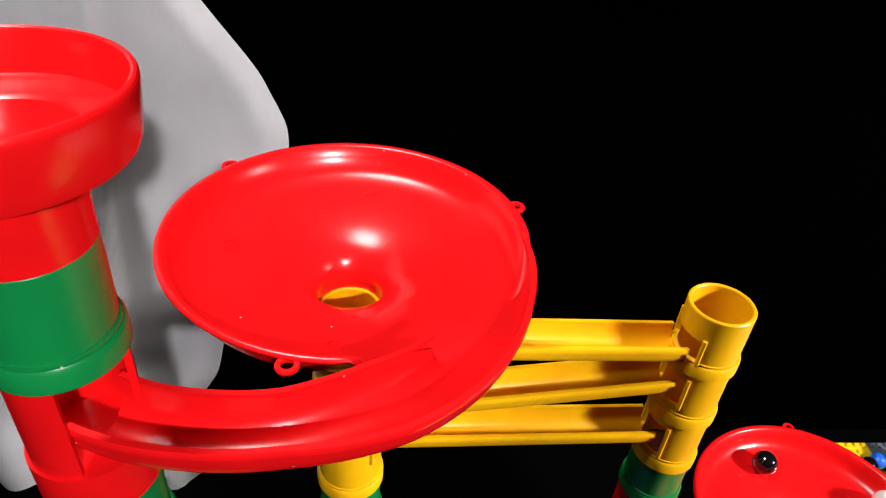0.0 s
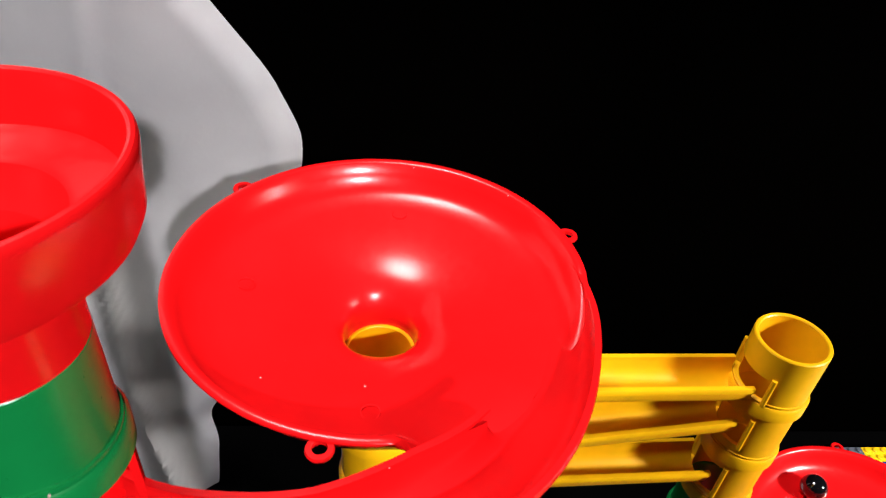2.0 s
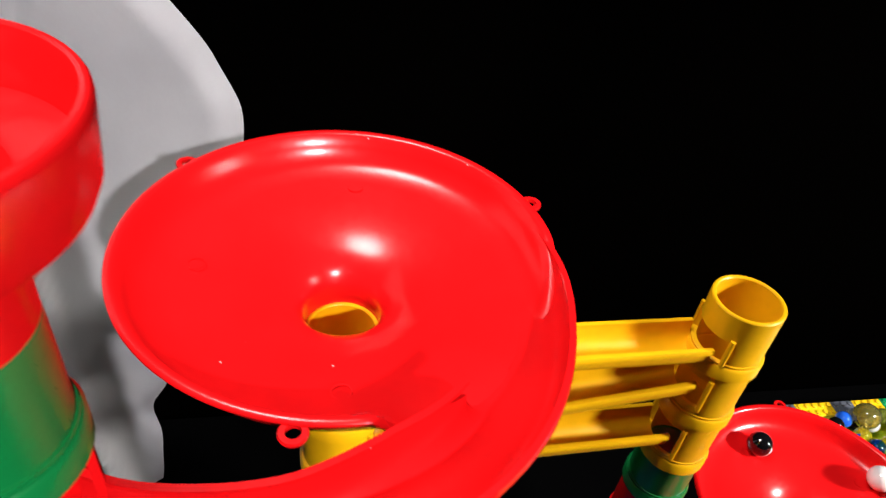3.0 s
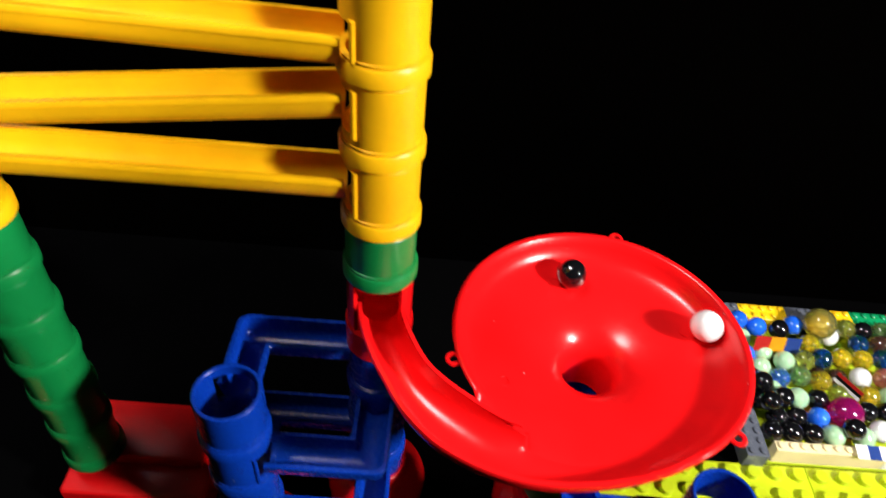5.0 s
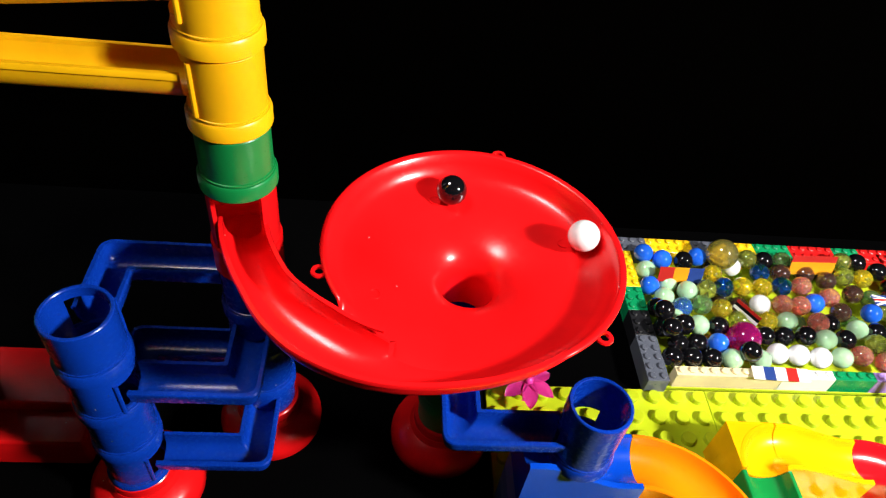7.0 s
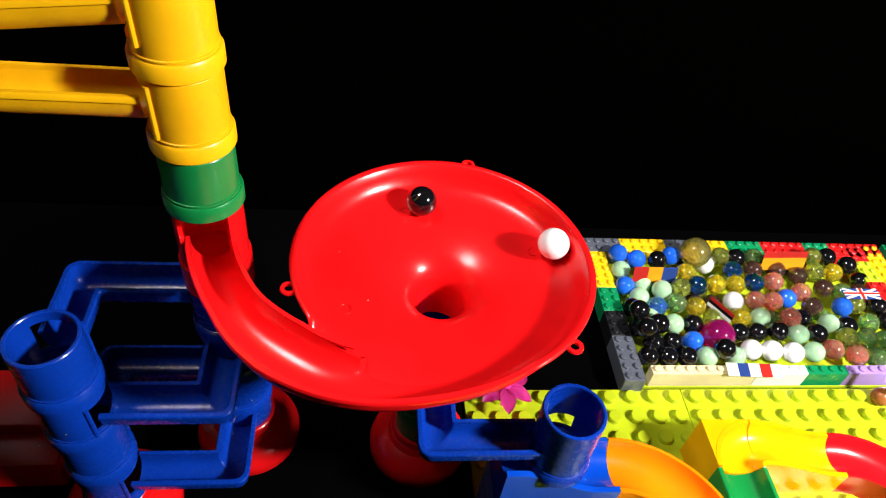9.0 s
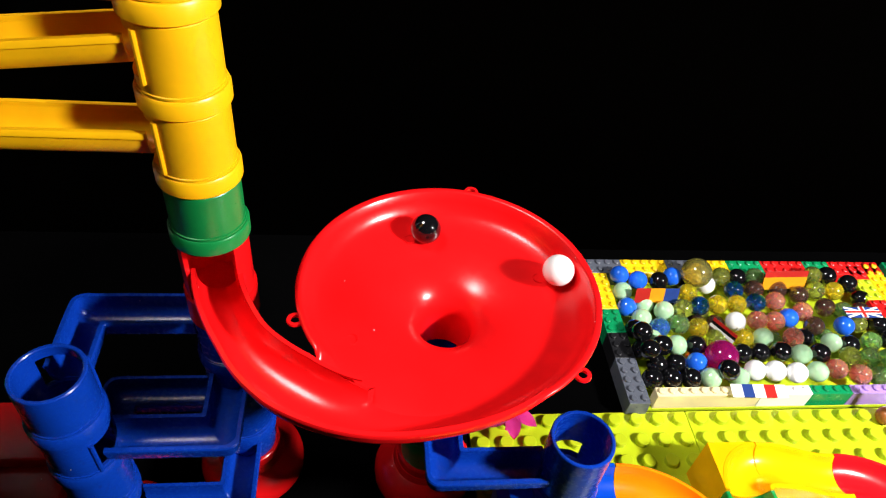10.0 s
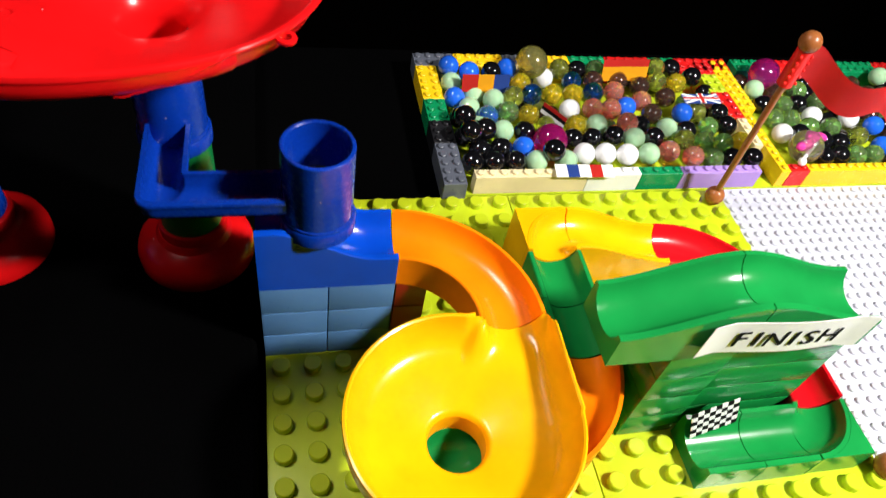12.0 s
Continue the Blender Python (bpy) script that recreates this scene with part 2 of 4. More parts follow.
def shell(r, wall, z0, z1, mouth=None, segs=48):
    """A tube wall of real thickness; mouth = (angle, half width, low, high) leaves an opening in it."""
    levels = [z0, z1 - 0.0005, z1] if not mouth else [z0, mouth[2], mouth[3], z1 - 0.0005, z1]
    bm = bmesh.new()
    rows = []
    for z in levels:
        d = 0.0004 if z == z1 else 0.0
        rows.append([[bm.verts.new((rr * math.cos(2 * math.pi * k / segs), rr * math.sin(2 * math.pi * k / segs), z)) for k in range(segs)] for rr in (r - d, r - wall + d)])

    def gone(i, k):
        if not mouth or i != 1:
            return False
        a = (360 * (k + 0.5) / segs - mouth[0] + 180) % 360 - 180
        return abs(a) < mouth[1]

    n = len(levels) - 1
    for i in range(n):
        for k in range(segs):
            q = (k + 1) % segs
            (o0, i0), (o1, i1) = rows[i], rows[i + 1]
            if gone(i, k):
                continue
            bm.faces.new((o0[k], o0[q], o1[q], o1[k]))
            bm.faces.new((i0[k], i1[k], i1[q], i0[q]))
            if i == 0 or gone(i - 1, k):
                bm.faces.new((o0[k], i0[k], i0[q], o0[q]))
            if i == n - 1 or gone(i + 1, k):
                bm.faces.new((o1[k], o1[q], i1[q], i1[k]))
            if gone(i, (k - 1) % segs):
                bm.faces.new((o0[k], o1[k], i1[k], i0[k]))
            if gone(i, q):
                bm.faces.new((o0[q], i0[q], i1[q], o1[q]))
    return bm


def tube(name, place, z0, z1, material, word, mouth=None, lip=0.0075):
    """A straight socket tube with a wider collar at its lower end."""
    t = thing(name, f"{word} plastic connecting tube of the marble run tower", "tube", "tower tubes", at=(*place, 0))
    part("tube_body", shell(R, 0.0019, z0 + 0.0002, z1 - 0.0004, mouth), material, t)
    c = part("collar", turned([(R - 0.001, z0), (R + 0.0008, z0), (R + 0.0014, z0 + 0.0006), (R + 0.0014, z0 + lip - 0.0010), (R + 0.0007, z0 + lip), (R - 0.0008, z0 + lip + 0.0004)]), material, t)
    part("collar_bead", turned([(R - 0.0006, z0 + lip + 0.0004), (R + 0.0005, z0 + lip + 0.0006), (R + 0.0005, z0 + lip + 0.0014), (R - 0.0006, z0 + lip + 0.0018)]), material, c)
    if mouth:
        # upright ribs beside the mouth and a sill below it
        for sgn in (-1, 1):
            a = radians(mouth[0] + sgn * (mouth[1] + 5))
            x, y = (R + 0.0004) * math.cos(a), (R + 0.0004) * math.sin(a)
            part("mouth_rib", rod((x, y, mouth[2] - 0.001), (x, y, mouth[3] + 0.0015), 0.0011, segs=8), material, t)
    return t


def chute(a, b, za, zb, material, word):
    """A straight open channel between two towers."""
    d = (Vector(b) - Vector(a)).normalized()
    p, q = Vector(a) + d * (R - 0.001), Vector(b) - d * (R - 0.001)
    c = thing("chute", f"{word} plastic open chute sloping between two towers", "chute", "chutes")
    n = 14
    path = [(p.x + (q.x - p.x) * k / n, p.y + (q.y - p.y) * k / n, za + (zb - za) * k / n) for k in range(n + 1)]
    ch = part("channel", swept(gutter(0.0082, 0.0110, 0.0013), path), material, c)
    for s in (-1, 1):
        part("rim", swept([(s * 0.0080, 0.0012), (s * 0.0099, 0.0012), (s * 0.0103, 0.0004), (s * 0.0103, -0.0012), (s * 0.0092, -0.0018), (s * 0.0080, -0.0004)], path), material, ch)
    return c


def mitred(section, a, c, b, z):
    """A section carried from a to b round a square bend at c; the outer side of the bend is rounded."""
    a, c, b = Vector(a), Vector(c), Vector(b)
    d0, d1 = (c - a).normalized(), (b - c).normalized()
    s0, s1 = Vector((d0.y, -d0.x)), Vector((d1.y, -d1.x))
    outer = 1 if d0.x * d1.y - d0.y * d1.x > 0 else -1
    bm = bmesh.new()
    lines = []
    for u, v in section:
        bend = c + s0 * u + s1 * u
        r = 0.0012 + 0.0062 * max(0.0, outer * u / 0.0098)
        p, q = bend - d0 * r, bend + d1 * r
        way = [a + s0 * u] + [p * (1 - w) ** 2 + bend * 2 * w * (1 - w) + q * w * w for w in [k / 6 for k in range(7)]] + [b + s1 * u]
        lines.append([bm.verts.new((t.x, t.y, z + v)) for t in way])
    n = len(lines)
    for i in range(n):
        for k in range(8):
            bm.faces.new((lines[i][k], lines[(i + 1) % n][k], lines[(i + 1) % n][k + 1], lines[i][k + 1]))
    for k in (0, 8):
        bm.faces.new([ln[k] for ln in lines])
    return bm


def elbow(a, corner, b, z, material, word):
    """An L-shaped open channel between two towers."""
    a, c, b = Vector(a), Vector(corner), Vector(b)
    p, q = a + (c - a).normalized() * (R - 0.002), b + (c - b).normalized() * (R - 0.002)
    t = thing("corner_chute", f"{word} plastic L-shaped chute joining two towers", "chute", "corner chutes")
    ch = part("channel", mitred(gutter(0.0078, 0.0108, 0.0013, 12, 0.5), p, c, q, z), material, t, smooth=50)
    for s in (-1, 1):
        part("rim", mitred([(s * 0.0075, 0.0010), (s * 0.0093, 0.0010), (s * 0.0098, 0.0003), (s * 0.0098, -0.0012), (s * 0.0088, -0.0016), (s * 0.0075, -0.0004)], p, c, q, z), material, ch)
    return t


def foot(place, word="red", h=0.021):
    f = thing("round_stand", f"round {word} plastic foot standing on the black cloth", "base", "tower feet", at=(*place, STAND))
    part("dome", turned([(0.0, 0.0), (0.0298, 0.0), (0.0304, 0.0012), (0.0303, 0.0070), (0.0290, 0.0115), (0.0250, 0.0150), (0.0195, 0.0176), (0.0176, h), (0.0, h)]), RED, f)
    part("socket", turned([(0.0150, h - 0.001), (0.0172, h - 0.001), (0.0172, h + 0.006), (0.0165, h + 0.0066), (0.0150, h + 0.0066)]), RED, f)


BOWL = [(0.0127, -0.0350), (0.0128, -0.0325), (0.0138, -0.0290), (0.0172, -0.0246), (0.0235, -0.0207), (0.0320, -0.0175), (0.0430, -0.0148), (0.0530, -0.0128),
        (0.0592, -0.0112), (0.0625, -0.0086), (0.0648, -0.0045), (0.0664, -0.0004), (0.0676, 0.0004), (0.0694, 0.0003), (0.0699, -0.0006), (0.0694, -0.0016), (0.0680, -0.0020),
        (0.0664, -0.0060), (0.0640, -0.0104), (0.0602, -0.0130), (0.0535, -0.0146), (0.0432, -0.0166), (0.0325, -0.0193), (0.0245, -0.0224), (0.0190, -0.0262), (0.0157, -0.0310),
        (0.0146, -0.0335), (0.0145, -0.0350)]


def open_rim(bm, a0, a1, floor, r_from, soft=7, apron=9, rise=None):
    """Lowers the rim of a turned dish between two angles, where a lane comes in."""
    for v in bm.verts:
        x, y = v.co.x, v.co.y
        a = math.degrees(math.atan2(y, x)) % 360
        if math.hypot(x, y) > r_from and a0 < a < a1:
            w = min(1, (a - a0) / soft, (a1 - a) / (rise or soft))
            v.co.z = min(v.co.z, v.co.z + (floor - v.co.z) * w)
            if math.hypot(x, y) > apron:
                w = max(0.0, min(w, (252 - a) / 14))
                k = 1 + 0.10 * w
                v.co.x, v.co.y, v.co.z = x * k, y * k, v.co.z - 0.0008 * w


def funnel_bowl(centre, z, turn, label, socket=(-0.1045, 0.0093)):
    """A wide red funnel whose ramp comes in from a tower at its side."""
    f = thing("funnel_bowl", label, "funnel", "funnel bowls", at=(*centre, z), turn=turn)
    bm = turned(BOWL, 128)
    open_rim(bm, 213, 299, -0.0118, 0.056, apron=0.0655, rise=30)
    dish = part("dish", bm, RED, f, smooth=60)
    part("neck", turned([(0.0129, -0.0345), (0.0150, -0.0345), (0.0150, -0.0560), (0.0129, -0.0560)]), RED, f)
    for a in (75.9, 195.9, 315.9):
        b = radians(a)
        bm = turned([(0.0021, -0.0026), (0.0036, -0.0026), (0.0039, -0.0018), (0.0036, -0.0010), (0.0021, -0.0010)], 20, (0.0713 * math.cos(b), 0.0713 * math.sin(b)))
        part("lug", bm, RED, dish)
    for a, r in ((20, 0.05), (110, 0.047), (205, 0.049)):
        # faint moulding rings on the dish
        bm = turned([(0.0026, 0.0), (0.0030, 0.0), (0.0030, 0.0003), (0.0026, 0.0003)], 20)
        bmesh.ops.transform(bm, matrix=Matrix.Translation((r * math.cos(radians(a)), r * math.sin(radians(a)), -0.01345)), verts=bm.verts)
        part("moulding_mark", bm, RED, dish)
    # the ramp winds from the tower and runs out along the rim
    sa = math.degrees(math.atan2(socket[1], socket[0])) % 360
    sr = math.hypot(*socket)
    angles = [sa + 3, 192, 200, 209, 224, 241, 256, 268, 281, 294, 306]
    radii = [sr, 0.0972 + (sr - 0.105) * 0.6, 0.0951 + (sr - 0.105) * 0.3, 0.0908, 0.0840, 0.0755, 0.0668, 0.0622, 0.0590, 0.0562, 0.0545]
    n = 52
    path, turn_at, reach = [], [], []
    for k in range(n + 1):
        a = angles[0] + (300 - angles[0]) * k / n
        r = sum(float(np.interp(a + da, angles, radii)) for da in (-8, -4, 0, 4, 8)) / 5
        u = k / n
        path.append((r * math.cos(radians(a)), r * math.sin(radians(a)), 0.0062 * (1 - min(1, u * 1.14)) ** 1.3 - 0.0014 * ease(max(0.0, (u - 0.80) / 0.20))))
        turn_at.append(a)
        reach.append(r)

    def wide(a):
        return float(np.interp(a, [185, 200, 209, 218, 231, 245, 300], [0.0088, 0.0090, 0.0108, 0.0120, 0.0113, 0.0108, 0.0108]))

    def section(u):
        a = turn_at[min(n, round(u * n))]
        half, r = wide(a), reach[min(n, round(u * n))]
        deep = 0.0135 - 0.0022 * min(1, u * 1.14)
        keep = float(np.interp(a, [228, 239, 240.5], [1.0, 0.62, 0.0]))
        sec = []
        for ring in (0, 1):
            part_pts = []
            for k in range(13):
                b = math.pi * k / 12
                c, sn = math.cos(b), abs(math.sin(b)) ** 0.75
                h = half + 0.0014 * ring
                d = deep + 0.0014 * ring
                zz = -d * sn
                if c < 0:
                    zz = -d + (zz + d) * keep - 0.0035 * (1 - keep) * -c
                    h = h + (max(h, r - 0.055) - h) * max(0, 1 - keep * 1.8)
                part_pts.append((h * c, zz))
            sec += part_pts if ring == 0 else part_pts[::-1]
        return sec

    ramp = part("ramp", swept(section, path), RED, f, smooth=50)
    cut = [p for p, a in zip(path, turn_at) if a < 238]
    for sgn, way in ((1, path), (-1, cut)):
        part("ramp_edge", swept(lambda u, g=sgn, m=len(way): [(g * (wide(turn_at[round(u * (m - 1))]) + du), dv) for du, dv in
             ((-0.0002, 0.0008), (0.0016, 0.0008), (0.0020, 0.0), (0.0020, -0.0013), (0.0012, -0.0018), (-0.0001, -0.0006))], way), RED, ramp)
    # socket of the ramp, open towards the channel
    bm = bmesh.new()
    tx, ty = socket
    for k in range(37):
        a = radians(sa - 180 + 5 - 45 + 270 * k / 36)
        for rr, zz in ((R, -0.016), (R, 0.0225), (R - 0.002, 0.0225), (R - 0.002, -0.016)):
            bm.verts.new((tx + rr * math.cos(a), ty + rr * math.sin(a), zz))
    bm.verts.ensure_lookup_table()
    for k in range(36):
        for i in range(4):
            j = (i + 1) % 4
            bm.faces.new((bm.verts[4 * k + i], bm.verts[4 * k + 4 + i], bm.verts[4 * k + 4 + j], bm.verts[4 * k + j]))
    for k in (0, 36):
        bm.faces.new([bm.verts[4 * k + i] for i in range(4)])
    part("ramp_socket", bm, RED, f)
    part("socket_ring", turned([(0.0, -0.026), (R + 0.001, -0.026), (R + 0.001, -0.0095), (R - 0.003, -0.0095), (0.0, -0.0090)], 40, (tx, ty)), RED, f)
    return f


B1, Z1 = (-0.3048, 0.1042), 0.3808
B2, Z2 = (-0.0345, 0.1049), 0.1833
LT, YA, YB = (-0.3710, 0.0160), (-0.3048, 0.1042), (-0.1390, 0.1142)
BA, BB = (-0.2010, 0.0684), (-0.1390, 0.1142)
CUP = (0.0275, 0.0526)

funnel_bowl(B1, Z1, 62.3, "wide glossy red plastic funnel bowl on a yellow tube", (-0.1089, 0.0176))
funnel_bowl(B2, Z2, 0, "wide glossy red plastic funnel bowl on a blue tube")

# start tower with the catch cup on top
cup = thing("start_cup", "red plastic starting cup with a flared rim and inner shelf", "funnel", at=(*LT, 0))
part("neck", turned([(0.0136, 0.4365), (R, 0.4365), (R + 0.0003, 0.4520), (R + 0.0012, 0.4555), (0.0150, 0.4560), (0.0136, 0.4540)], 56), RED, cup)
part("rim_band", turned([(0.0165, 0.4535), (0.0240, 0.4566), (0.0278, 0.4588), (0.0290, 0.4615), (0.0301, 0.4722), (0.0300, 0.4735), (0.0296, 0.4741), (0.0290, 0.4742), (0.0284, 0.4739), (0.0280, 0.4730), (0.0268, 0.4625),
                         (0.0240, 0.4605), (0.0165, 0.4585)], 72), RED, cup)
part("shelf", turned([(0.0138, 0.4545), (0.0170, 0.4545), (0.0270, 0.4605), (0.0270, 0.4640), (0.0258, 0.4633), (0.0190, 0.4626), (0.0176, 0.4618), (0.0168, 0.4600), (0.0150, 0.4560)], 72), RED, cup)
tube("tube", LT, 0.4035, 0.4370, GREEN, "dark green")
for k in range(3):
    tube("tube", LT, Z1 - 0.026 - STEP * (k + 1), Z1 - 0.026 - STEP * k, GREEN if k != 1 else RED, "dark green" if k != 1 else "red")
for k in range(3, 10):
    tube("tube", LT, Z1 - 0.026 - STEP * (k + 1), Z1 - 0.026 - STEP * k, GREEN, "dark green")
foot(LT)

# yellow pair with three chutes
for k, (za, zb) in enumerate(((0.2665, 0.2610), (0.2870, 0.2985), (0.3265, 0.3195))):
    low = 0.2287 + STEP * k
    tube("tube", YA, low, low + STEP, YELLOW, "yellow", (3, 44, max(low + 0.009, za - 0.013), min(low + STEP - 0.003, za + 0.005)))
    low = 0.2365 + 0.0345 * k
    tube("tube", YB, low, low + 0.0345, YELLOW, "yellow", (183, 46, max(low + 0.009, zb - 0.014), min(low + STEP - 0.003, zb + 0.007)))
spigot = thing("spigot", "yellow plastic ring joining the tube to the red bowl", "tube", at=(*YA, 0))
part("ring", turned([(0.0116, 0.3262), (0.0138, 0.3262), (0.0138, 0.3415), (0.0134, 0.3419), (0.0120, 0.3419), (0.0116, 0.3415)]), YELLOW, spigot)
chute(YA, YB, 0.3265, 0.3195, YELLOW, "yellow")
chute(YA, YB, 0.2870, 0.2985, YELLOW, "yellow")
chute(YA, YB, 0.2665, 0.2610, YELLOW, "yellow")
tube("tube", YB, 0.2062, 0.2360, GREEN, "dark green")
zz = 0.2287
while zz > 0.05:
    tube("tube", YA, zz - 0.0305, zz, GREEN, "dark green")
    zz -= 0.0305

base = thing("red_block", "stepped red plastic base block under the green tubes", "base", at=(0, 0, STAND))
part("base_body", block(-0.320, -0.236, 0.080, 0.142, 0.0, 0.024, 0.003, 3), RED, base)
part("base_step", block(-0.314, -0.242, 0.100, 0.138, 0.024, 0.033, 0.002, 3), RED, base)

# blue pair with corner chutes
for k in range(5):
    low = 0.1695 - STEP * (k + 1)
    tube("tube", BA, low, low + STEP, BLUE, "dark blue", (0 if k % 2 else 90, 42, low + 0.009, low + STEP - 0.006) if k < 4 else None)
for k in range(4):
    tube("tube", BB, 0.1573 - STEP * (k + 1), 0.1573 - STEP * k, BLUE, "dark blue")
foot(BA)
foot(BB)
elbow(BA, (BA[0], BB[1]), BB, 0.1550, BLUE, "dark blue")
elbow(BA, (BB[0], BA[1]), BB, 0.1220, BLUE, "dark blue")
elbow(BA, (BA[0], BB[1]), BB, 0.0885, BLUE, "dark blue")
elbow(BA, (BB[0], BA[1]), BB, 0.0560, BLUE, "dark blue")

# support of the lower bowl and the receiving cup
tube("tube", B2, 0.0940, 0.1405, BLUE, "dark blue")
for k in range(2):
    tube("tube", B2, 0.0940 - 0.0365 * (k + 1), 0.0940 - 0.0365 * k, GREEN, "dark green")
foot(B2)
elbow(B2, (B2[0], CUP[1]), CUP, 0.1125, BLUE, "dark blue")
rc = tube("receiving_cup", CUP, 0.0905, 0.1364, BLUE, "dark blue", (118, 62, 0.0985, 0.1120))
rc["label"], rc["category"] = "dark blue plastic receiving cup above the brick track", "cup"

# ---- the brick track ----
G = 0.016
plate = thing("lime_baseplate", "lime green building plate with large round studs", "baseplate", at=(0, 0, 0))
for x0, x1 in ((0.0003, 0.1597), (0.1603, 0.3197)):
    part("plate", block(x0, x1, -0.1675, 0.1517, TABLE, 0.0, 0.0006), LIME, plate)


def stud_mesh(r, h, name, material, segs=18):
    bm = turned([(0, 0), (r, 0), (r, h - 0.0005), (r - 0.0005, h), (0, h)], segs)
    ob = link_mesh(name, bm, material)
    me = ob.data
    bpy.data.objects.remove(ob)
    return me


BIG_STUD = stud_mesh(0.00465, 0.0045, "stud", LIME, 20)


def brick(name, x0, x1, y0, y1, z0, z1, material, label, group="", r=0.0008):
    b = thing(name, label, "brick", group)
    part("brick_body", block(x0 + 0.00015, x1 - 0.00015, y0 + 0.00015, y1 - 0.00015, z0, z1 - 0.0002, r), material, b)
    return b


H = 0.0192
for i in range(2):
    for k in range(3):
        brick("building_brick", 0.032 * i, 0.032 * (i + 1), 0.040, 0.072, H * k, H * (k + 1), D_LBLUE, "steel blue building brick stacked under the track", "steel blue bricks")
for k in range(3):
    brick("building_brick", 0.0642, 0.0802, 0.040, 0.072, H * k, H * (k + 1), D_BROWN, "dark red building brick stacked under the track", "dark red bricks")


def track(name, path, tops, bottoms, material, label, half=0.0158, bore=0.0118, group="track pieces", deep=0.0105):
    """A solid track piece along a path with a half-round groove in its top; tops and bottoms are heights along the way."""
    t = thing(name, label, "track", group)
    n = len(path)

    def section(u):
        f = u * (n - 1)
        i = min(int(f + 1e-6), n - 1)
        z1, z0 = tops[i], bottoms[i]
        sec = [(-half, z0), (half, z0), (half, z1 - 0.0006), (half - 0.0006, z1), (bore + 0.0004, z1)]
        for k in range(1, 12):
            a = math.pi * k / 12
            sec.append((bore * math.cos(a), z1 - deep * math.sin(a)))
        return sec + [(-bore - 0.0004, z1), (-half + 0.0006, z1), (-half, z1 - 0.0006)]

    part("track_body", swept(section, [(x, y, 0) for x, y in path]), material, t, smooth=28)
    return t


def straight(x0, y0, x1, y1, n):
    return [(x0 + (x1 - x0) * k / n, y0 + (y1 - y0) * k / n) for k in range(n + 1)]


def arc(cx, cy, r, a0, a1, n=20):
    return [(cx + r * math.cos(radians(a0 + (a1 - a0) * k / n)), cy + r * math.sin(radians(a0 + (a1 - a0) * k / n))) for k in range(n + 1)]


def corner_track(cx, cy, a0, top, material, label):
    """A square corner piece: the groove turns a quarter round (cx, cy), starting at a0 degrees."""
    t = track("track_corner", arc(cx, cy, 0.016, a0, a0 + 90, 14), [top] * 15, [0.0] * 15, material, label, half=0.0157, bore=0.0125)
    sx, sy = (1 if math.cos(radians(a0 + 45)) > 0 else -1), (1 if math.sin(radians(a0 + 45)) > 0 else -1)
    rim = arc(cx, cy, 0.0314, a0, a0 + 90, 14)
    ring = rim + [(cx + sx * 0.0317, cy + sy * 0.0317)]
    bm = bmesh.new()
    lo = [bm.verts.new((x, y, 0.0)) for x, y in ring]
    hi = [bm.verts.new((x, y, top - 0.0001)) for x, y in ring]
    n = len(ring)
    for k in range(n):
        bm.faces.new((lo[k], lo[(k + 1) % n], hi[(k + 1) % n], hi[k]))
    for k in range(n - 2):
        bm.faces.new((hi[k], hi[k + 1], hi[n - 1]))
        bm.faces.new((lo[k], lo[n - 1], lo[k + 1]))
    part("corner_block", bm, material, t)
    return t


# blue entry piece falling from five bricks high to four
P = straight(0.0003, 0.056, 0.0637, 0.056, 24)
track("track_start", P, [0.0965 - 0.0195 * ease(min(1, max(0, (k / 24 - 0.12) / 0.72))) for k in range(25)], [0.0576] * 25, D_BLUE, "bright blue sloping start piece of the brick track", bore=0.0125)

# upper orange curve
A = arc(0.064, 0.008, 0.048, 90, 0, 24)
track("track_curve", A, [0.0768 - 0.004 * k / 24 for k in range(25)], [0.0576 - 0.006 * k / 24 for k in range(25)], D_ORANGE, "glossy orange curved track piece", bore=0.0132, deep=0.0115)

# golden funnel bowl with its tangent lane
gb = thing("golden_funnel", "golden yellow funnel piece with a round hole in the track", "funnel")
GC = (0.080, -0.040)
LANE_X, LANE_Y = 0.112, 0.0078


def funnel_reach(a):
    """Distance from the hole's axis to the funnel's wall in the direction a (degrees): a disc joined to a straight lane."""
    a = (a + 180) % 360 - 180
    side, end = 0.1278 - GC[0], LANE_Y - GC[1]
    if -4 < a <= 45:
        return max(0.047, side / math.cos(radians(a)))
    if 45 < a <= 71:
        return end / math.sin(radians(a))
    if 71 < a < 79:
        return 0.047 + (end / math.sin(radians(71)) - 0.047) * ease((79 - a) / 8)
    return 0.047


def funnel_height(x, y, r, reach, a):
    """Height of the funnel's inner surface; towards the lane's open end it takes the shape of the groove."""
    s = r / reach
    z = float(np.interp(r, [0.0126, 0.0136, 0.0200, 0.0300, 0.0385, 0.0470, 0.0600], [0.0500, 0.0524, 0.0545, 0.0575, 0.0598, 0.0616, 0.0626]))
    d = max(0.0, 1 - (reach - r) / 0.0095)
    wall = z + (0.0764 - 0.0616) * (1 - math.sqrt(max(0.0, 1 - d * d)))
    a = (a + 180) % 360 - 180
    mouth = ease(min(1, max(0, (a - 38) / 9))) * ease(min(1, max(0, (79 - a) / 10)))
    g = min(1, abs(x - LANE_X) / 0.0132)
    groove = 0.0728 - 0.0115 * math.sqrt(1 - g * g)
    w = ease(min(1, max(0, (s - 0.66) / 0.32)))
    return wall * (1 - mouth) + (z * (1 - w) + groove * w) * mouth


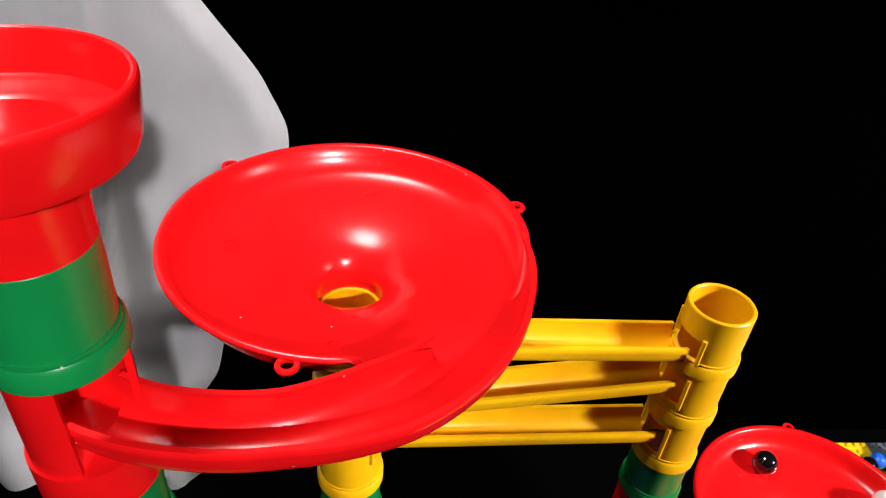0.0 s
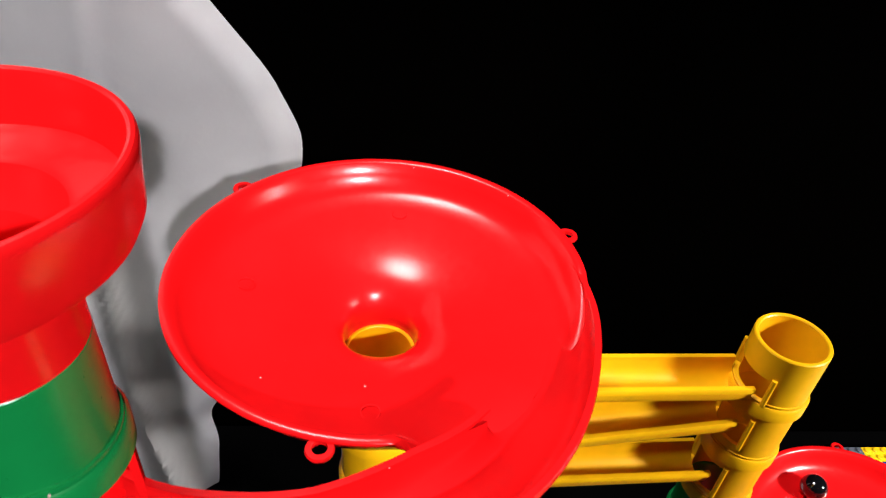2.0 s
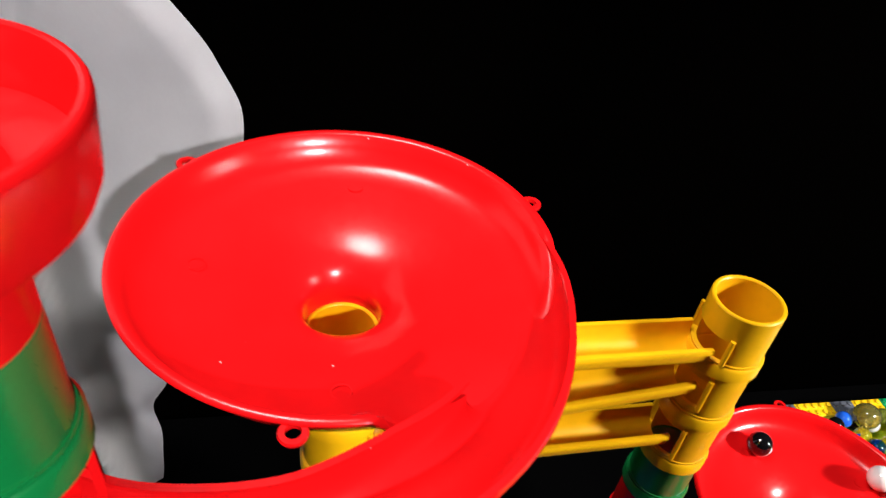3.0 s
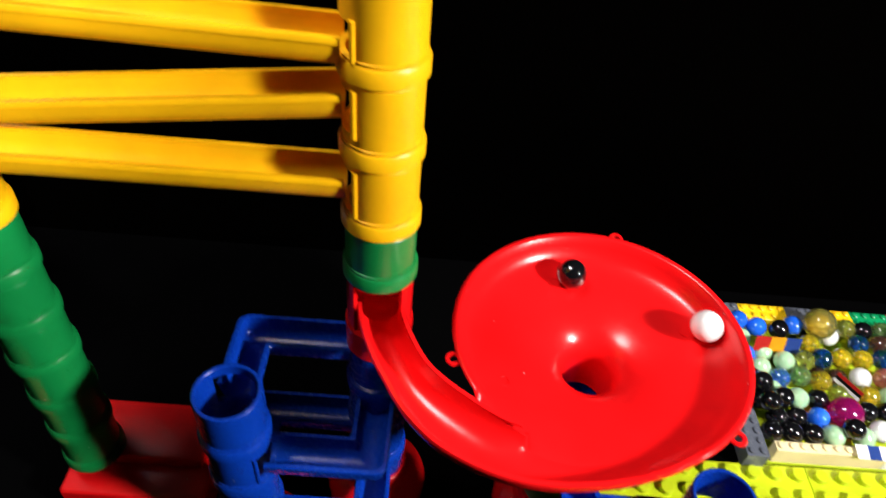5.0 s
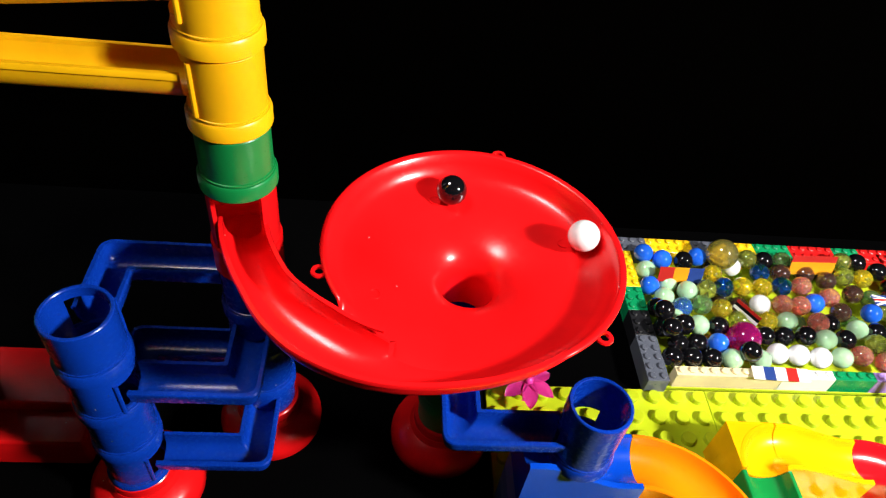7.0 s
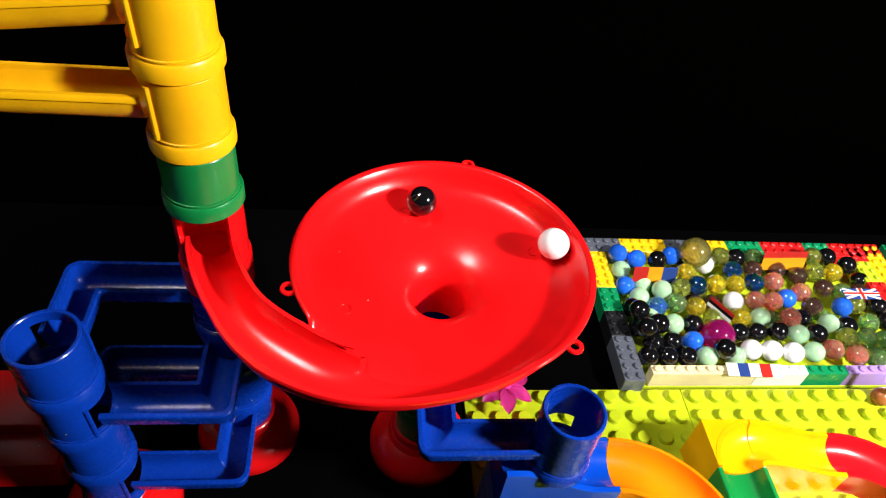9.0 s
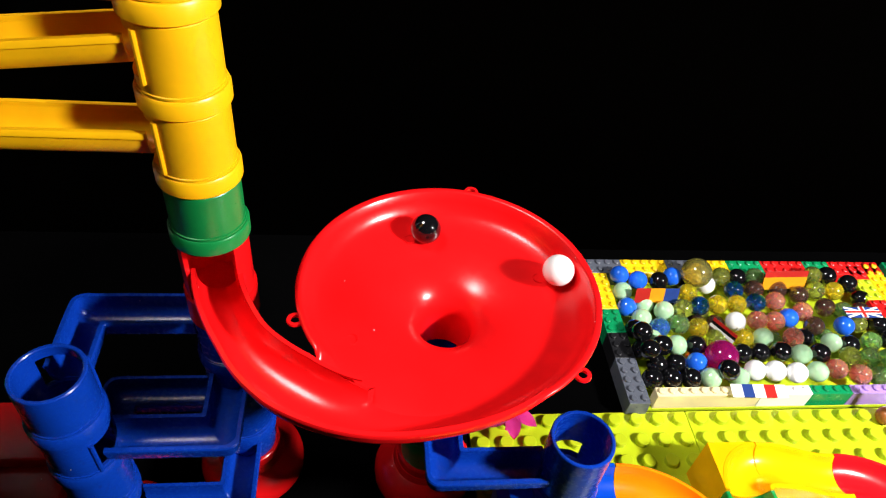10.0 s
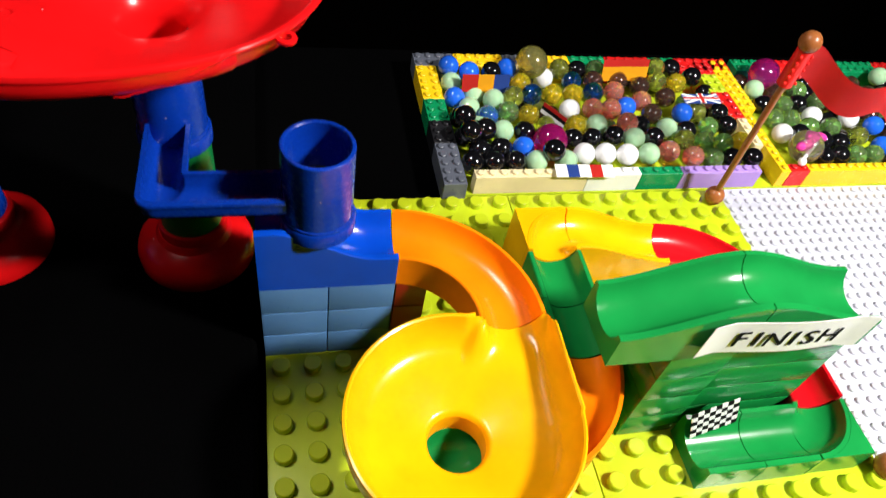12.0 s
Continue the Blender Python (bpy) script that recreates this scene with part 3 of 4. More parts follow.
bm = bmesh.new()
spokes = []
STEPS = [0.262, 0.275, 0.29, 0.32, 0.37, 0.425, 0.5, 0.58, 0.66, 0.73, 0.79, 0.84, 0.88, 0.91, 0.935, 0.955, 0.97, 0.982, 0.992, 1.0]
for k in range(180):
    a = 2.0 * k
    reach = funnel_reach(a)
    c, n = math.cos(radians(a)), math.sin(radians(a))
    line = []
    for q in STEPS:
        r = 0.0126 + (reach - 0.0126) * (q - 0.262) / 0.738
        x, y = GC[0] + r * c, GC[1] + r * n
        line.append((x, y, funnel_height(x, y, r, reach, a)))
    top = line[-1][2]
    ends = 40 < a < 74
    for dr, z in (((0.0, top - 0.004), (0.0, top - 0.008)) if ends else ((0.0008, top + 0.0005), (0.0017, top + 0.0002), (0.0019, top - 0.0010), (0.0012, 0.0660), (-0.003, 0.0600))) :
        line.append((GC[0] + (reach + dr) * c, GC[1] + (reach + dr) * n, z))
    if ends:
        line += [(line[-1][0], line[-1][1], z - 0.0006 * m) for m in (1, 2, 3)]
    for r, z in ((0.036, 0.0560), (0.0142, 0.0490)):
        line.append((GC[0] + r * c, GC[1] + r * n, min(z, line[-1][2] - 0.0005)))
    spokes.append([bm.verts.new(p) for p in line])
for k in range(180):
    p, q = spokes[k], spokes[(k + 1) % 180]
    for i in range(len(p)):
        j = (i + 1) % len(p)
        bm.faces.new((p[i], q[i], q[j], p[j]))
part("funnel_dish", bm, D_YELLOW, gb, smooth=50)
part("funnel_stem", turned([(0.0128, 0.0385), (0.0150, 0.0385), (0.0150, 0.0505), (0.0128, 0.0505)], 40, GC), D_YELLOW, gb)

# pieces under and behind the funnel
track("track_piece", straight(0.064, -0.040, 0.0957, -0.040, 6), [0.0384] * 7, [0.0] * 7, D_GREEN, "green grooved track piece under the funnel")
for y0, y1 in ((0.0717, 0.0403), (0.0397, 0.0083)):
    track("track_piece", straight(0.160, y0, 0.160, y1, 6), [0.0384] * 7, [0.012] * 7, D_GREEN, "green grooved track piece between two curves", bore=0.0128)
track("track_curve", arc(0.112, 0.008, 0.048, 0, -90, 24), [0.0384 - 0.004 * k / 24 for k in range(25)], [0.0] * 25, D_ORANGE, "glossy orange curved track piece at plate level", bore=0.0132, deep=0.0115)

# golden corner and wave, red curve
corner_track(0.176, 0.072, 90, 0.0395, D_YELLOW, "golden yellow corner track piece")
track("track_wave", straight(0.2397, 0.088, 0.1763, 0.088, 24), [0.0215 + 0.018 * ease(k / 24) for k in range(25)], [0.0] * 25, D_YELLOW, "golden yellow wave-shaped track piece", bore=0.0125)
track("track_curve", arc(0.240, 0.040, 0.048, 90, 0, 24), [0.0215] * 25, [0.0] * 25, D_RED, "glossy red curved track piece", bore=0.0132)
track("track_piece", straight(0.288, 0.0397, 0.288, -0.0237, 10), [0.0205] * 11, [0.0] * 11, D_RED, "glossy red straight track piece", bore=0.0128)

# green base row
for x0 in (0.2083, 0.2403):
    track("track_piece", straight(x0, -0.040, x0 + 0.0314, -0.040, 6), [0.0192] * 7, [0.0] * 7, D_GREEN, "green grooved track piece at the finish", bore=0.0125)
corner_track(0.272, -0.024, -90, 0.0192, D_GREEN, "green corner track piece at the finish")

# finish bridge
for y0, y1, x0, x1 in ((-0.0235, 0.0077, 0.1763, 0.2077), (-0.0205, 0.0077, 0.2083, 0.2717)):
    for k in range(4):
        brick("building_brick", x0, x1, y0, y1, H * k, H * (k + 1), D_GREEN, "green building brick in the finish bridge", "green bridge bricks", r=0.0003)
for x0, x1, up in ((0.1443, 0.2077, True), (0.2083, 0.2717, False)):
    P = straight(x0, -0.008, x1, -0.008, 24)
    track("track_wave", P, [0.0965 + 0.016 * ease(k / 24 if up else 1 - k / 24) for k in range(25)], [0.0768] * 25, D_GREEN, "green wave-shaped track piece on the finish bridge", bore=0.0125)

sign = thing("finish_sign", "white paper finish sign stuck on the green bridge", "sign", at=(0.2225, -0.0262, 0.0943))
bm = bmesh.new()
bmesh.ops.create_grid(bm, x_segments=24, y_segments=4, size=0.5, matrix=pose(0, 0, 0, 90) @ Matrix.Diagonal((0.081, 0.0226, 1, 1)))
for v in bm.verts:
    v.co.y -= 0.0012 * math.sin(v.co.x * 70 + 1) + 0.004 * max(0, abs(v.co.x) - 0.030) / 0.01 * 0.5
bmesh.ops.solidify(bm, geom=bm.faces[:], thickness=0.0003)
paper = part("paper", bm, PAPER, sign)
for i, ch in enumerate("FINISH"):
    cu = bpy.data.curves.new("letter", "FONT")
    cu.body, cu.size, cu.extrude, cu.align_x, cu.bevel_depth, cu.bevel_resolution = ch, 0.0150, 0.00005, "CENTER", 0.00009, 0
    tmp = bpy.data.objects.new("letter", cu)
    me = bpy.data.meshes.new_from_object(tmp)
    bpy.data.objects.remove(tmp)
    me.materials.append(INK)
    x = (0, 0.0078, 0.0166, 0.0254, 0.0332, 0.0434)[i] - 0.0225
    ob = shared("letter", me, paper, pose(x, -0.0004 - 0.0012 * math.sin(x * 70 + 1), -0.0055, 90))

chk = thing("checkered_paper", "small black and white checkered paper flag", "flag", at=(0.2235, -0.0320, 0.0140))
for i in range(8):
    for j in range(6):
        bm = block(0.0033 * (i - 4), 0.0033 * (i - 3), 0.0, 0.0004, 0.0033 * j, 0.0033 * (j + 1), 0)
        bmesh.ops.transform(bm, matrix=pose(0, 0, 0, -14, -14, 8), verts=bm.verts)
        part("square", bm, INK if (i + j) % 2 else PAPER, chk, smooth=0)

# ---- flag on its pole ----
fp = thing("flag_pole", "copper brown pole with ball ends holding a red flag", "flag")
PB, PT = Vector((0.3091, 0.1403, 0.0068)), Vector((0.2972, 0.1290, 0.1385))
part("pole", rod(PB, PT, 0.0021), COPPER, fp)
part("ball_foot", ball(0.0068, PB), COPPER, fp)
part("ball_tip", ball(0.0062, PT), COPPER, fp, "lighter copper ball tip")
axis = (PT - PB).normalized()
part("sleeve", rod(PB + axis * 0.103, PB + axis * 0.128, 0.0046, segs=18), FLAG_RED, fp)
for k in range(5):
    p = PB + axis * (0.106 + 0.0047 * k)
    for q in (-0.0035, 0.0035):
        part("sleeve_knob", ball(0.0011, (p.x + q, p.y - 0.0036, p.z), 8, 6), FLAG_RED, fp)
bm = bmesh.new()
grid = []
for i in range(25):
    row = []
    for j in range(7):
        s = i / 24
        p = PB + axis * (0.104 + 0.023 * j / 6)
        row.append(bm.verts.new((p.x + 0.088 * s, p.y - 0.010 * s + 0.005 * math.sin(s * 8), p.z - 0.026 * s + 0.005 * math.sin(s * 9 + 0.6))))
    grid.append(row)
for i in range(24):
    for j in range(6):
        bm.faces.new((grid[i][j], grid[i + 1][j], grid[i + 1][j + 1], grid[i][j + 1]))
bmesh.ops.solidify(bm, geom=bm.faces[:], thickness=0.0012)
part("flag", bm, FLAG_RED, fp)

# ---- pink flower on the plate ----
fl = thing("toy_flower", "bright pink plastic flower standing on the lime plate", "flower", at=(0.0265, 0.1420, 0.003))
part("stem", rod((0, 0, -0.003), (0, 0, 0.016), 0.003), PINK, fl)
for k in range(6):
    # pointed, cupped petal
    bm = bmesh.new()
    rows = []
    for i in range(9):
        w = i / 8
        half = 0.0052 * math.sin(math.pi * min(1, 0.12 + 0.88 * w)) ** 0.7 + 0.0002
        rows.append([bm.verts.new((0.0022 + 0.0170 * w, half * q, 0.0165 + 0.0012 * q * q - 0.0045 * w * w)) for q in (-1, -0.5, 0, 0.5, 1)])
    for p, q in zip(rows, rows[1:]):
        for i in range(4):
            bm.faces.new((p[i], q[i], q[i + 1], p[i + 1]))
    bmesh.ops.solidify(bm, geom=bm.faces[:], thickness=0.0012)
    bmesh.ops.transform(bm, matrix=pose(0, 0, 0, 0, 0, 60 * k - 30), verts=bm.verts)
    part("petal", bm, PINK, fl, smooth=60)
part("flower_eye", ball(0.003, (0, 0, 0.018), 12, 8), PINK, fl)

# ---- white drape ----
def drape():
    bm = bmesh.new()
    edge = [(-0.03, -0.444), (0.04, -0.430), (0.09, -0.423), (0.115, -0.428), (0.145, -0.410), (0.19, -0.400), (0.24, -0.376), (0.30, -0.3535), (0.33, -0.3490), (0.345, -0.3485), (0.355, -0.3515), (0.360, -0.3560),
            (0.368, -0.3575), (0.380, -0.3635), (0.41, -0.385), (0.47, -0.425), (0.6, -0.49), (0.75, -0.53)]
    zs, xs = zip(*edge)
    rows = []
    for j in range(150):
        z = TABLE + (0.70 - TABLE) * j / 149
        xe = sum(float(np.interp(z + dz, zs, xs)) for dz in (-0.008, -0.004, 0, 0.004, 0.008)) / 5
        row = []
        for i in range(80):
            u = i / 79
            x = xe - (1 - u) * 0.34
            d = xe - x
            crease = 0.0045 * math.exp(-((x + 0.452 + 0.02 * math.sin(z * 9)) / 0.005) ** 2) - 0.006 * math.exp(-((x + 0.54 - 0.1 * (z - 0.3)) / 0.02) ** 2)
            low = max(0.0, 1 - z / 0.22)
            y = 0.2415 + 0.004 * math.sin(x * 38 + z * 4) * min(1, d * 14) + 0.004 * noise.noise(Vector((x * 7, 3, z * 5))) - crease
            y += 0.009 * low * math.sin(x * 110 + 3 * noise.noise(Vector((x * 8, 1, z * 9)))) + 0.009 * max(0, 1 - d / 0.016) ** 2
            row.append(bm.verts.new((x, y + 0.006, z)))
        rows.append(row)
    for j in range(149):
        for i in range(79):
            bm.faces.new((rows[j][i], rows[j][i + 1], rows[j + 1][i + 1], rows[j + 1][i]))
    bmesh.ops.solidify(bm, geom=bm.faces[:], thickness=0.0015)
    tagged(link_mesh("white_drape", bm, DRAPE, smooth=60), "white satin drape hanging in soft folds behind the tower", "drape")


drape()
# ---- marble tray of small bricks ----
SMALL_STUDS = {}
TRAY = thing("tray_plate", "lime building plate under the marbles", "baseplate")
part("plate", block(0.1172, 0.392, 0.155, 0.292, TABLE, -0.0018, 0.0004), BRICKS["l"], TRAY)
part("plate", block(0.393, 0.60, 0.155, 0.294, TABLE, -0.0018, 0.0004), BRICKS["l"], TRAY)
TOP = 0.0135


def small_brick(c, x0, x1, y0, y1, z1=TOP):
    b = thing("small_brick", f"small {BRICK_WORD[c]} building brick in the marble tray wall", "brick", "tray wall bricks")
    part("brick_body", block(x0 + 0.0001, x1 - 0.0001, y0 + 0.0001, y1 - 0.0001, -0.0018, z1, 0.0003, 1), BRICKS[c], b)
    if c not in SMALL_STUDS:
        SMALL_STUDS[c] = stud_mesh(0.00245, 0.0018, "stud", BRICKS[c], 12)
    nx, ny = max(1, round((x1 - x0) / 0.008)), max(1, round((y1 - y0) / 0.008))
    for i in range(nx):
        for j in range(ny):
            shared("stud", SMALL_STUDS[c], b, pose(x0 + (i + 0.5) * (x1 - x0) / nx, y0 + (j + 0.5) * (y1 - y0) / ny, z1))


def wall_of(codes, along_x, start, side0, side1):
    at = start
    for c, n in codes:
        if along_x:
            small_brick(c, at, at + 0.008 * n, side0, side1)
        else:
            small_brick(c, side0, side1, at, at + 0.008 * n)
        at += 0.008 * n


wall_of([("d", 4), ("y", 5), ("d", 3), ("y", 4), ("g", 4), ("r", 5), ("g", 3), ("r", 6)], True, 0.114, 0.278, 0.294)
wall_of([("d", 5), ("k", 3), ("g", 3), ("y", 5)], False, 0.150, 0.114, 0.130)
wall_of([("c", 10), ("w", 5), ("g", 4), ("p", 8)], True, 0.1365, 0.1555, 0.1635)
wall_of([("y", 17)], False, 0.1555, 0.3690, 0.3770)
wall_of([("c", 4)], False, 0.184, 0.3610, 0.3688)
wall_of([("r", 4), ("l", 3), ("r", 2)], False, 0.2165, 0.3530, 0.3688)
wall_of([("r", 2), ("y", 20)], True, 0.3772, 0.1555, 0.1635)
wall_of([("g", 4), ("r", 4), ("y", 4), ("g", 6), ("r", 5)], True, 0.392, 0.278, 0.294)
wall_of([("y", 8)], False, 0.228, 0.3772, 0.3850)

MARBLE = {
    "b": plastic("marble_blue", (0.015, 0.13, 0.78), 0.05, 0.3, 0.0), "m": plastic("marble_mint", (0.42, 0.66, 0.40), 0.06, 0.12, 0.0, 0.3), "w": plastic("marble_white", (0.90, 0.90, 0.90), 0.06, 0.05, 0.0),
    "k": plastic("marble_black", (0.004, 0.004, 0.005), 0.04, 0.1, 0.0), "y": glass("marble_yellow_glass", (0.92, 0.76, 0.05), 0.80), "o": glass("marble_olive_glass", (0.60, 0.68, 0.16), 0.88),
    "r": glass("marble_clear_glass", (0.95, 0.40, 0.30), 0.74), "c": glass("marble_smoke_glass", (0.24, 0.13, 0.10), 0.85), "t": glass("marble_teal_glass", (0.02, 0.22, 0.45)), "g": glass("marble_green_glass", (0.45, 0.68, 0.28), 0.86),
    "s": glass("marble_sky_glass", (0.10, 0.36, 0.95), 0.78), "P": glass("marble_magenta_glass", (0.80, 0.02, 0.36), 0.80), "A": glass("marble_amber_glass", (0.50, 0.46, 0.14), 0.80), "C": glass("marble_clear_large", (0.90, 0.82, 0.78))}
for c in "bmwk":
    skin = MARBLE[c].node_tree.nodes["Principled BSDF"]
    skin.inputs["Coat Weight"].default_value, skin.inputs["Coat Roughness"].default_value = 1.0, 0.10
SWIRL = {"y": plastic("swirl_yellow", (0.95, 0.78, 0.02), 0.3), "r": plastic("swirl_red", (0.90, 0.22, 0.12), 0.3), "g": plastic("swirl_green", (0.30, 0.65, 0.18), 0.3), "t": plastic("swirl_blue", (0.02, 0.20, 0.7), 0.3),
         "o": plastic("swirl_lime", (0.62, 0.66, 0.12), 0.3), "c": plastic("swirl_brown", (0.30, 0.09, 0.05), 0.3), "s": plastic("swirl_deep_blue", (0.02, 0.12, 0.8), 0.3)}
WORDS = dict(b="glossy blue marble", m="pale mint green opaque marble", w="glossy white marble", k="glossy black marble", y="clear marble with a yellow swirl", o="clear olive green glass marble", r="clear glass marble with a red swirl",
             c="smoky brown glass marble", t="deep teal glass marble", g="clear green glass marble", s="pale blue glass marble with a blue swirl", P="large faceted magenta glass marble", A="large speckled amber glass marble", C="large clear glass marble")
RM = 0.0079
BALLS, SWIRLS = {}, {}


def ball_mesh(c):
    if c not in BALLS:
        ob = link_mesh("ball", ball(0.0125 if c in "PAC" else RM, u=28, v=18), MARBLE[c], smooth=180)
        BALLS[c] = ob.data
        bpy.data.objects.remove(ob)
        if c in SWIRL:
            bm = bmesh.new()
            for w in (0, 1):
                rows = []
                for i in range(13):
                    z = RM * 0.72 * (i / 6 - 1)
                    rad = 0.62 * math.sqrt(max(0.0, RM ** 2 - z * z)) * (0.55 + 0.45 * math.sin(i * 0.9 + w))
                    a = i * 0.28 + w * 1.7
                    rows.append([bm.verts.new((rad * k * math.cos(a), rad * k * math.sin(a), z)) for k in (-1, 0, 1)])
                for p, q in zip(rows, rows[1:]):
                    for k in range(2):
                        bm.faces.new((p[k], p[k + 1], q[k + 1], q[k]))
            bmesh.ops.solidify(bm, geom=bm.faces[:], thickness=0.0009)
            ob = link_mesh("swirl", bm, SWIRL[c])
            SWIRLS[c] = ob.data
            bpy.data.objects.remove(ob)
    return BALLS[c]


def marble(c, x, y, z):
    me = ball_mesh(c)
    t = thing("marble", WORDS[c] + " in the brick tray", "marble", "marbles", at=(x, y, z))
    t.matrix_basis = pose(x, y, z, random.uniform(0, 360), random.uniform(0, 360), random.uniform(0, 360))
    shared("ball", me, t, Matrix())
    if c in SWIRLS:
        shared("swirl", SWIRLS[c], t, Matrix())


# places in tenths of a millimetre, colour by colour
LAID = {}
LAID.setdefault("b", []).extend([(1378, 2702, 189), (1535, 2666, 165), (1838, 2702, 174), (1378, 2407, 125), (2698, 2276, 147), (3115, 2167, 177), (1771, 1856, 125), (4723, 1809, 142), (4772, 2026, 165)])
LAID.setdefault("k", []).extend([(1699, 2637, 188), (2421, 2702, 166), (3229, 2702, 197), (3409, 2640, 165), (1822, 2020, 125), (3438, 2184, 164), (1378, 2180, 125), (1378, 2076, 223), (1378, 1980, 125), (1453, 1840, 125), (1606, 1850, 125), (2315, 1945, 125), (2462, 1917, 172), (2165, 1939, 125), (2773, 1899, 169), (3081, 1994, 150), (3437, 2030, 167), (1378, 1715, 125), (1525, 1715, 125), (1678, 1715, 125), (3349, 1715, 125), (3521, 1715, 125), (2746, 2083, 125), (1932, 1715, 224), (1378, 1886, 245), (1505, 1959, 207), (2006, 2702, 61), (2980, 2701, 62), (3140, 2701, 62), (1780, 2560, 62)])
LAID.setdefault("k", []).extend([(3540, 2560, 62), (1702, 2424, 61), (1860, 2419, 62), (3378, 2281, 61), (3540, 2279, 62), (3928, 2337, 125), (4246, 2324, 141), (4080, 1982, 125), (4365, 1862, 135), (4290, 1728, 125), (4192, 1857, 158), (4143, 1715, 125), (4602, 2267, 161), (4570, 2701, 62), (4890, 2701, 62), (5368, 2702, 61), (5522, 2701, 62), (4490, 2560, 62), (5290, 2560, 62), (5450, 2560, 62), (4730, 2419, 62), (5050, 2419, 62), (4810, 2279, 62), (5450, 2279, 62), (5050, 2138, 62), (5210, 2138, 62), (5368, 2138, 62), (4650, 1997, 62), (5050, 1856, 62), (5522, 1856, 62)])
LAID.setdefault("k", []).extend([(5450, 1715, 62)])
LAID.setdefault("A", []).extend([(2006, 2655, 270)])
LAID.setdefault("o", []).extend([(2270, 2702, 179), (3078, 2686, 216), (3043, 2538, 192), (1801, 2333, 193), (2016, 2088, 125), (3262, 2209, 153), (3001, 1865, 173), (3301, 2701, 61), (1620, 2560, 62), (2020, 2419, 62), (4545, 1903, 166), (4730, 2138, 62), (5522, 2138, 62)])
LAID.setdefault("g", []).extend([(2574, 2702, 172), (1736, 2197, 161), (3270, 2014, 165), (3180, 1866, 151), (3347, 1868, 133), (3193, 1715, 125), (3300, 2419, 62), (2516, 2119, 61), (2980, 2138, 62), (4094, 2302, 148), (4307, 2469, 165), (4081, 2149, 134), (4212, 2060, 125), (4364, 2014, 160), (4442, 1730, 125), (4595, 1725, 130), (3928, 2144, 139), (4421, 2327, 165), (5130, 2279, 62), (4890, 2138, 62), (5290, 1997, 62), (5368, 1856, 62), (5290, 1715, 62)])
LAID.setdefault("y", []).extend([(3230, 2550, 169), (1904, 2507, 183), (2133, 2400, 165), (2299, 2402, 165), (1888, 2174, 154), (2232, 2077, 139), (3500, 1883, 132)])
LAID.setdefault("m", []).extend([(1378, 2558, 145), (1529, 2436, 126), (1650, 2329, 170), (1468, 2290, 125), (1488, 2077, 125), (1648, 1996, 157), (2393, 2076, 143), (2922, 2003, 166), (2613, 1890, 172), (1830, 1715, 125), (2047, 1715, 125), (2671, 1733, 165), (3928, 2503, 152), (5261, 2681, 169)])
LAID.setdefault("w", []).extend([(2139, 2658, 125), (2220, 2229, 158), (2196, 1771, 138), (2349, 1757, 148), (2501, 1726, 165), (4305, 2181, 135), (3928, 1985, 125), (4591, 2114, 169)])
LAID.setdefault("t", []).extend([(2335, 2562, 165), (2467, 2414, 176), (1951, 2362, 193)])
LAID.setdefault("c", []).extend([(2511, 2561, 174), (2893, 2507, 165), (2727, 2571, 164), (3061, 2372, 165), (2864, 2173, 165), (2820, 2701, 62), (3460, 2419, 62), (1944, 2283, 61), (2100, 2279, 62), (3930, 2701, 62), (4250, 2701, 62), (4410, 2701, 62), (4730, 2701, 62), (5050, 2701, 62), (4171, 2560, 61), (4650, 2560, 62), (4810, 2560, 62), (4970, 2560, 62), (5130, 2560, 62), (4090, 2428, 61), (4570, 2419, 62), (4890, 2419, 62), (5210, 2419, 62), (5368, 2419, 62), (5522, 2419, 62), (4970, 2279, 62), (5290, 2279, 62), (4488, 2000, 61), (4970, 1997, 62), (5130, 1997, 62)])
LAID.setdefault("c", []).extend([(5450, 1997, 62), (4890, 1856, 62), (5210, 1856, 62), (4815, 1715, 61), (4970, 1715, 62), (5130, 1715, 62)])
LAID.setdefault("r", []).extend([(2649, 2438, 166), (2841, 2329, 161), (2399, 2227, 169), (2553, 2227, 163), (2611, 2043, 186), (2838, 1755, 165), (3023, 1715, 149)])
LAID.setdefault("s", []).extend([(1589, 2197, 125)])
LAID.setdefault("P", []).extend([(1974, 1894, 149), (4063, 2639, 210)])
LAID.setdefault("C", []).extend([(3975, 1762, 190)])
for c, places in LAID.items():
    for x, y, z in places:
        marble(c, x / 1e4, y / 1e4, z / 1e4)
# loose layer on the tray floor
for x0, x1 in ((0.139, 0.350), (0.394, 0.552)):
    for j in range(7):
        for i in range(int((x1 - x0) / 0.0162)):
            p = Vector((x0 + 0.0162 * (i + 0.5 * (j % 2)), 0.1725 + 0.0158 * j, 0.0062))
            if all((p - Vector((x / 1e4, y / 1e4, z / 1e4))).length > (0.0192 if c in "PAC" else 0.0150) for c, places in LAID.items() for x, y, z in places):
                marble("kcogko"[(3 * i + 5 * j) % 6], *p)

# ---- paper flags among the marbles ----
def paper_flag(place, turn, tilt, bands, w, h, label, along=True):
    f = thing("paper_flag", label, "paper flag", "small paper flags", at=place)
    f.matrix_basis = pose(*place, tilt, 0, turn)
    n = len(bands)
    for k, mat in enumerate(bands):
        a, b = (k / n - 0.5), ((k + 1) / n - 0.5)
        bm = block(a * w, b * w, -h / 2, h / 2, 0, 0.0004, 0) if along else block(-w / 2, w / 2, a * h, b * h, 0, 0.0004, 0)
        part("stripe", bm, mat, f, smooth=0)


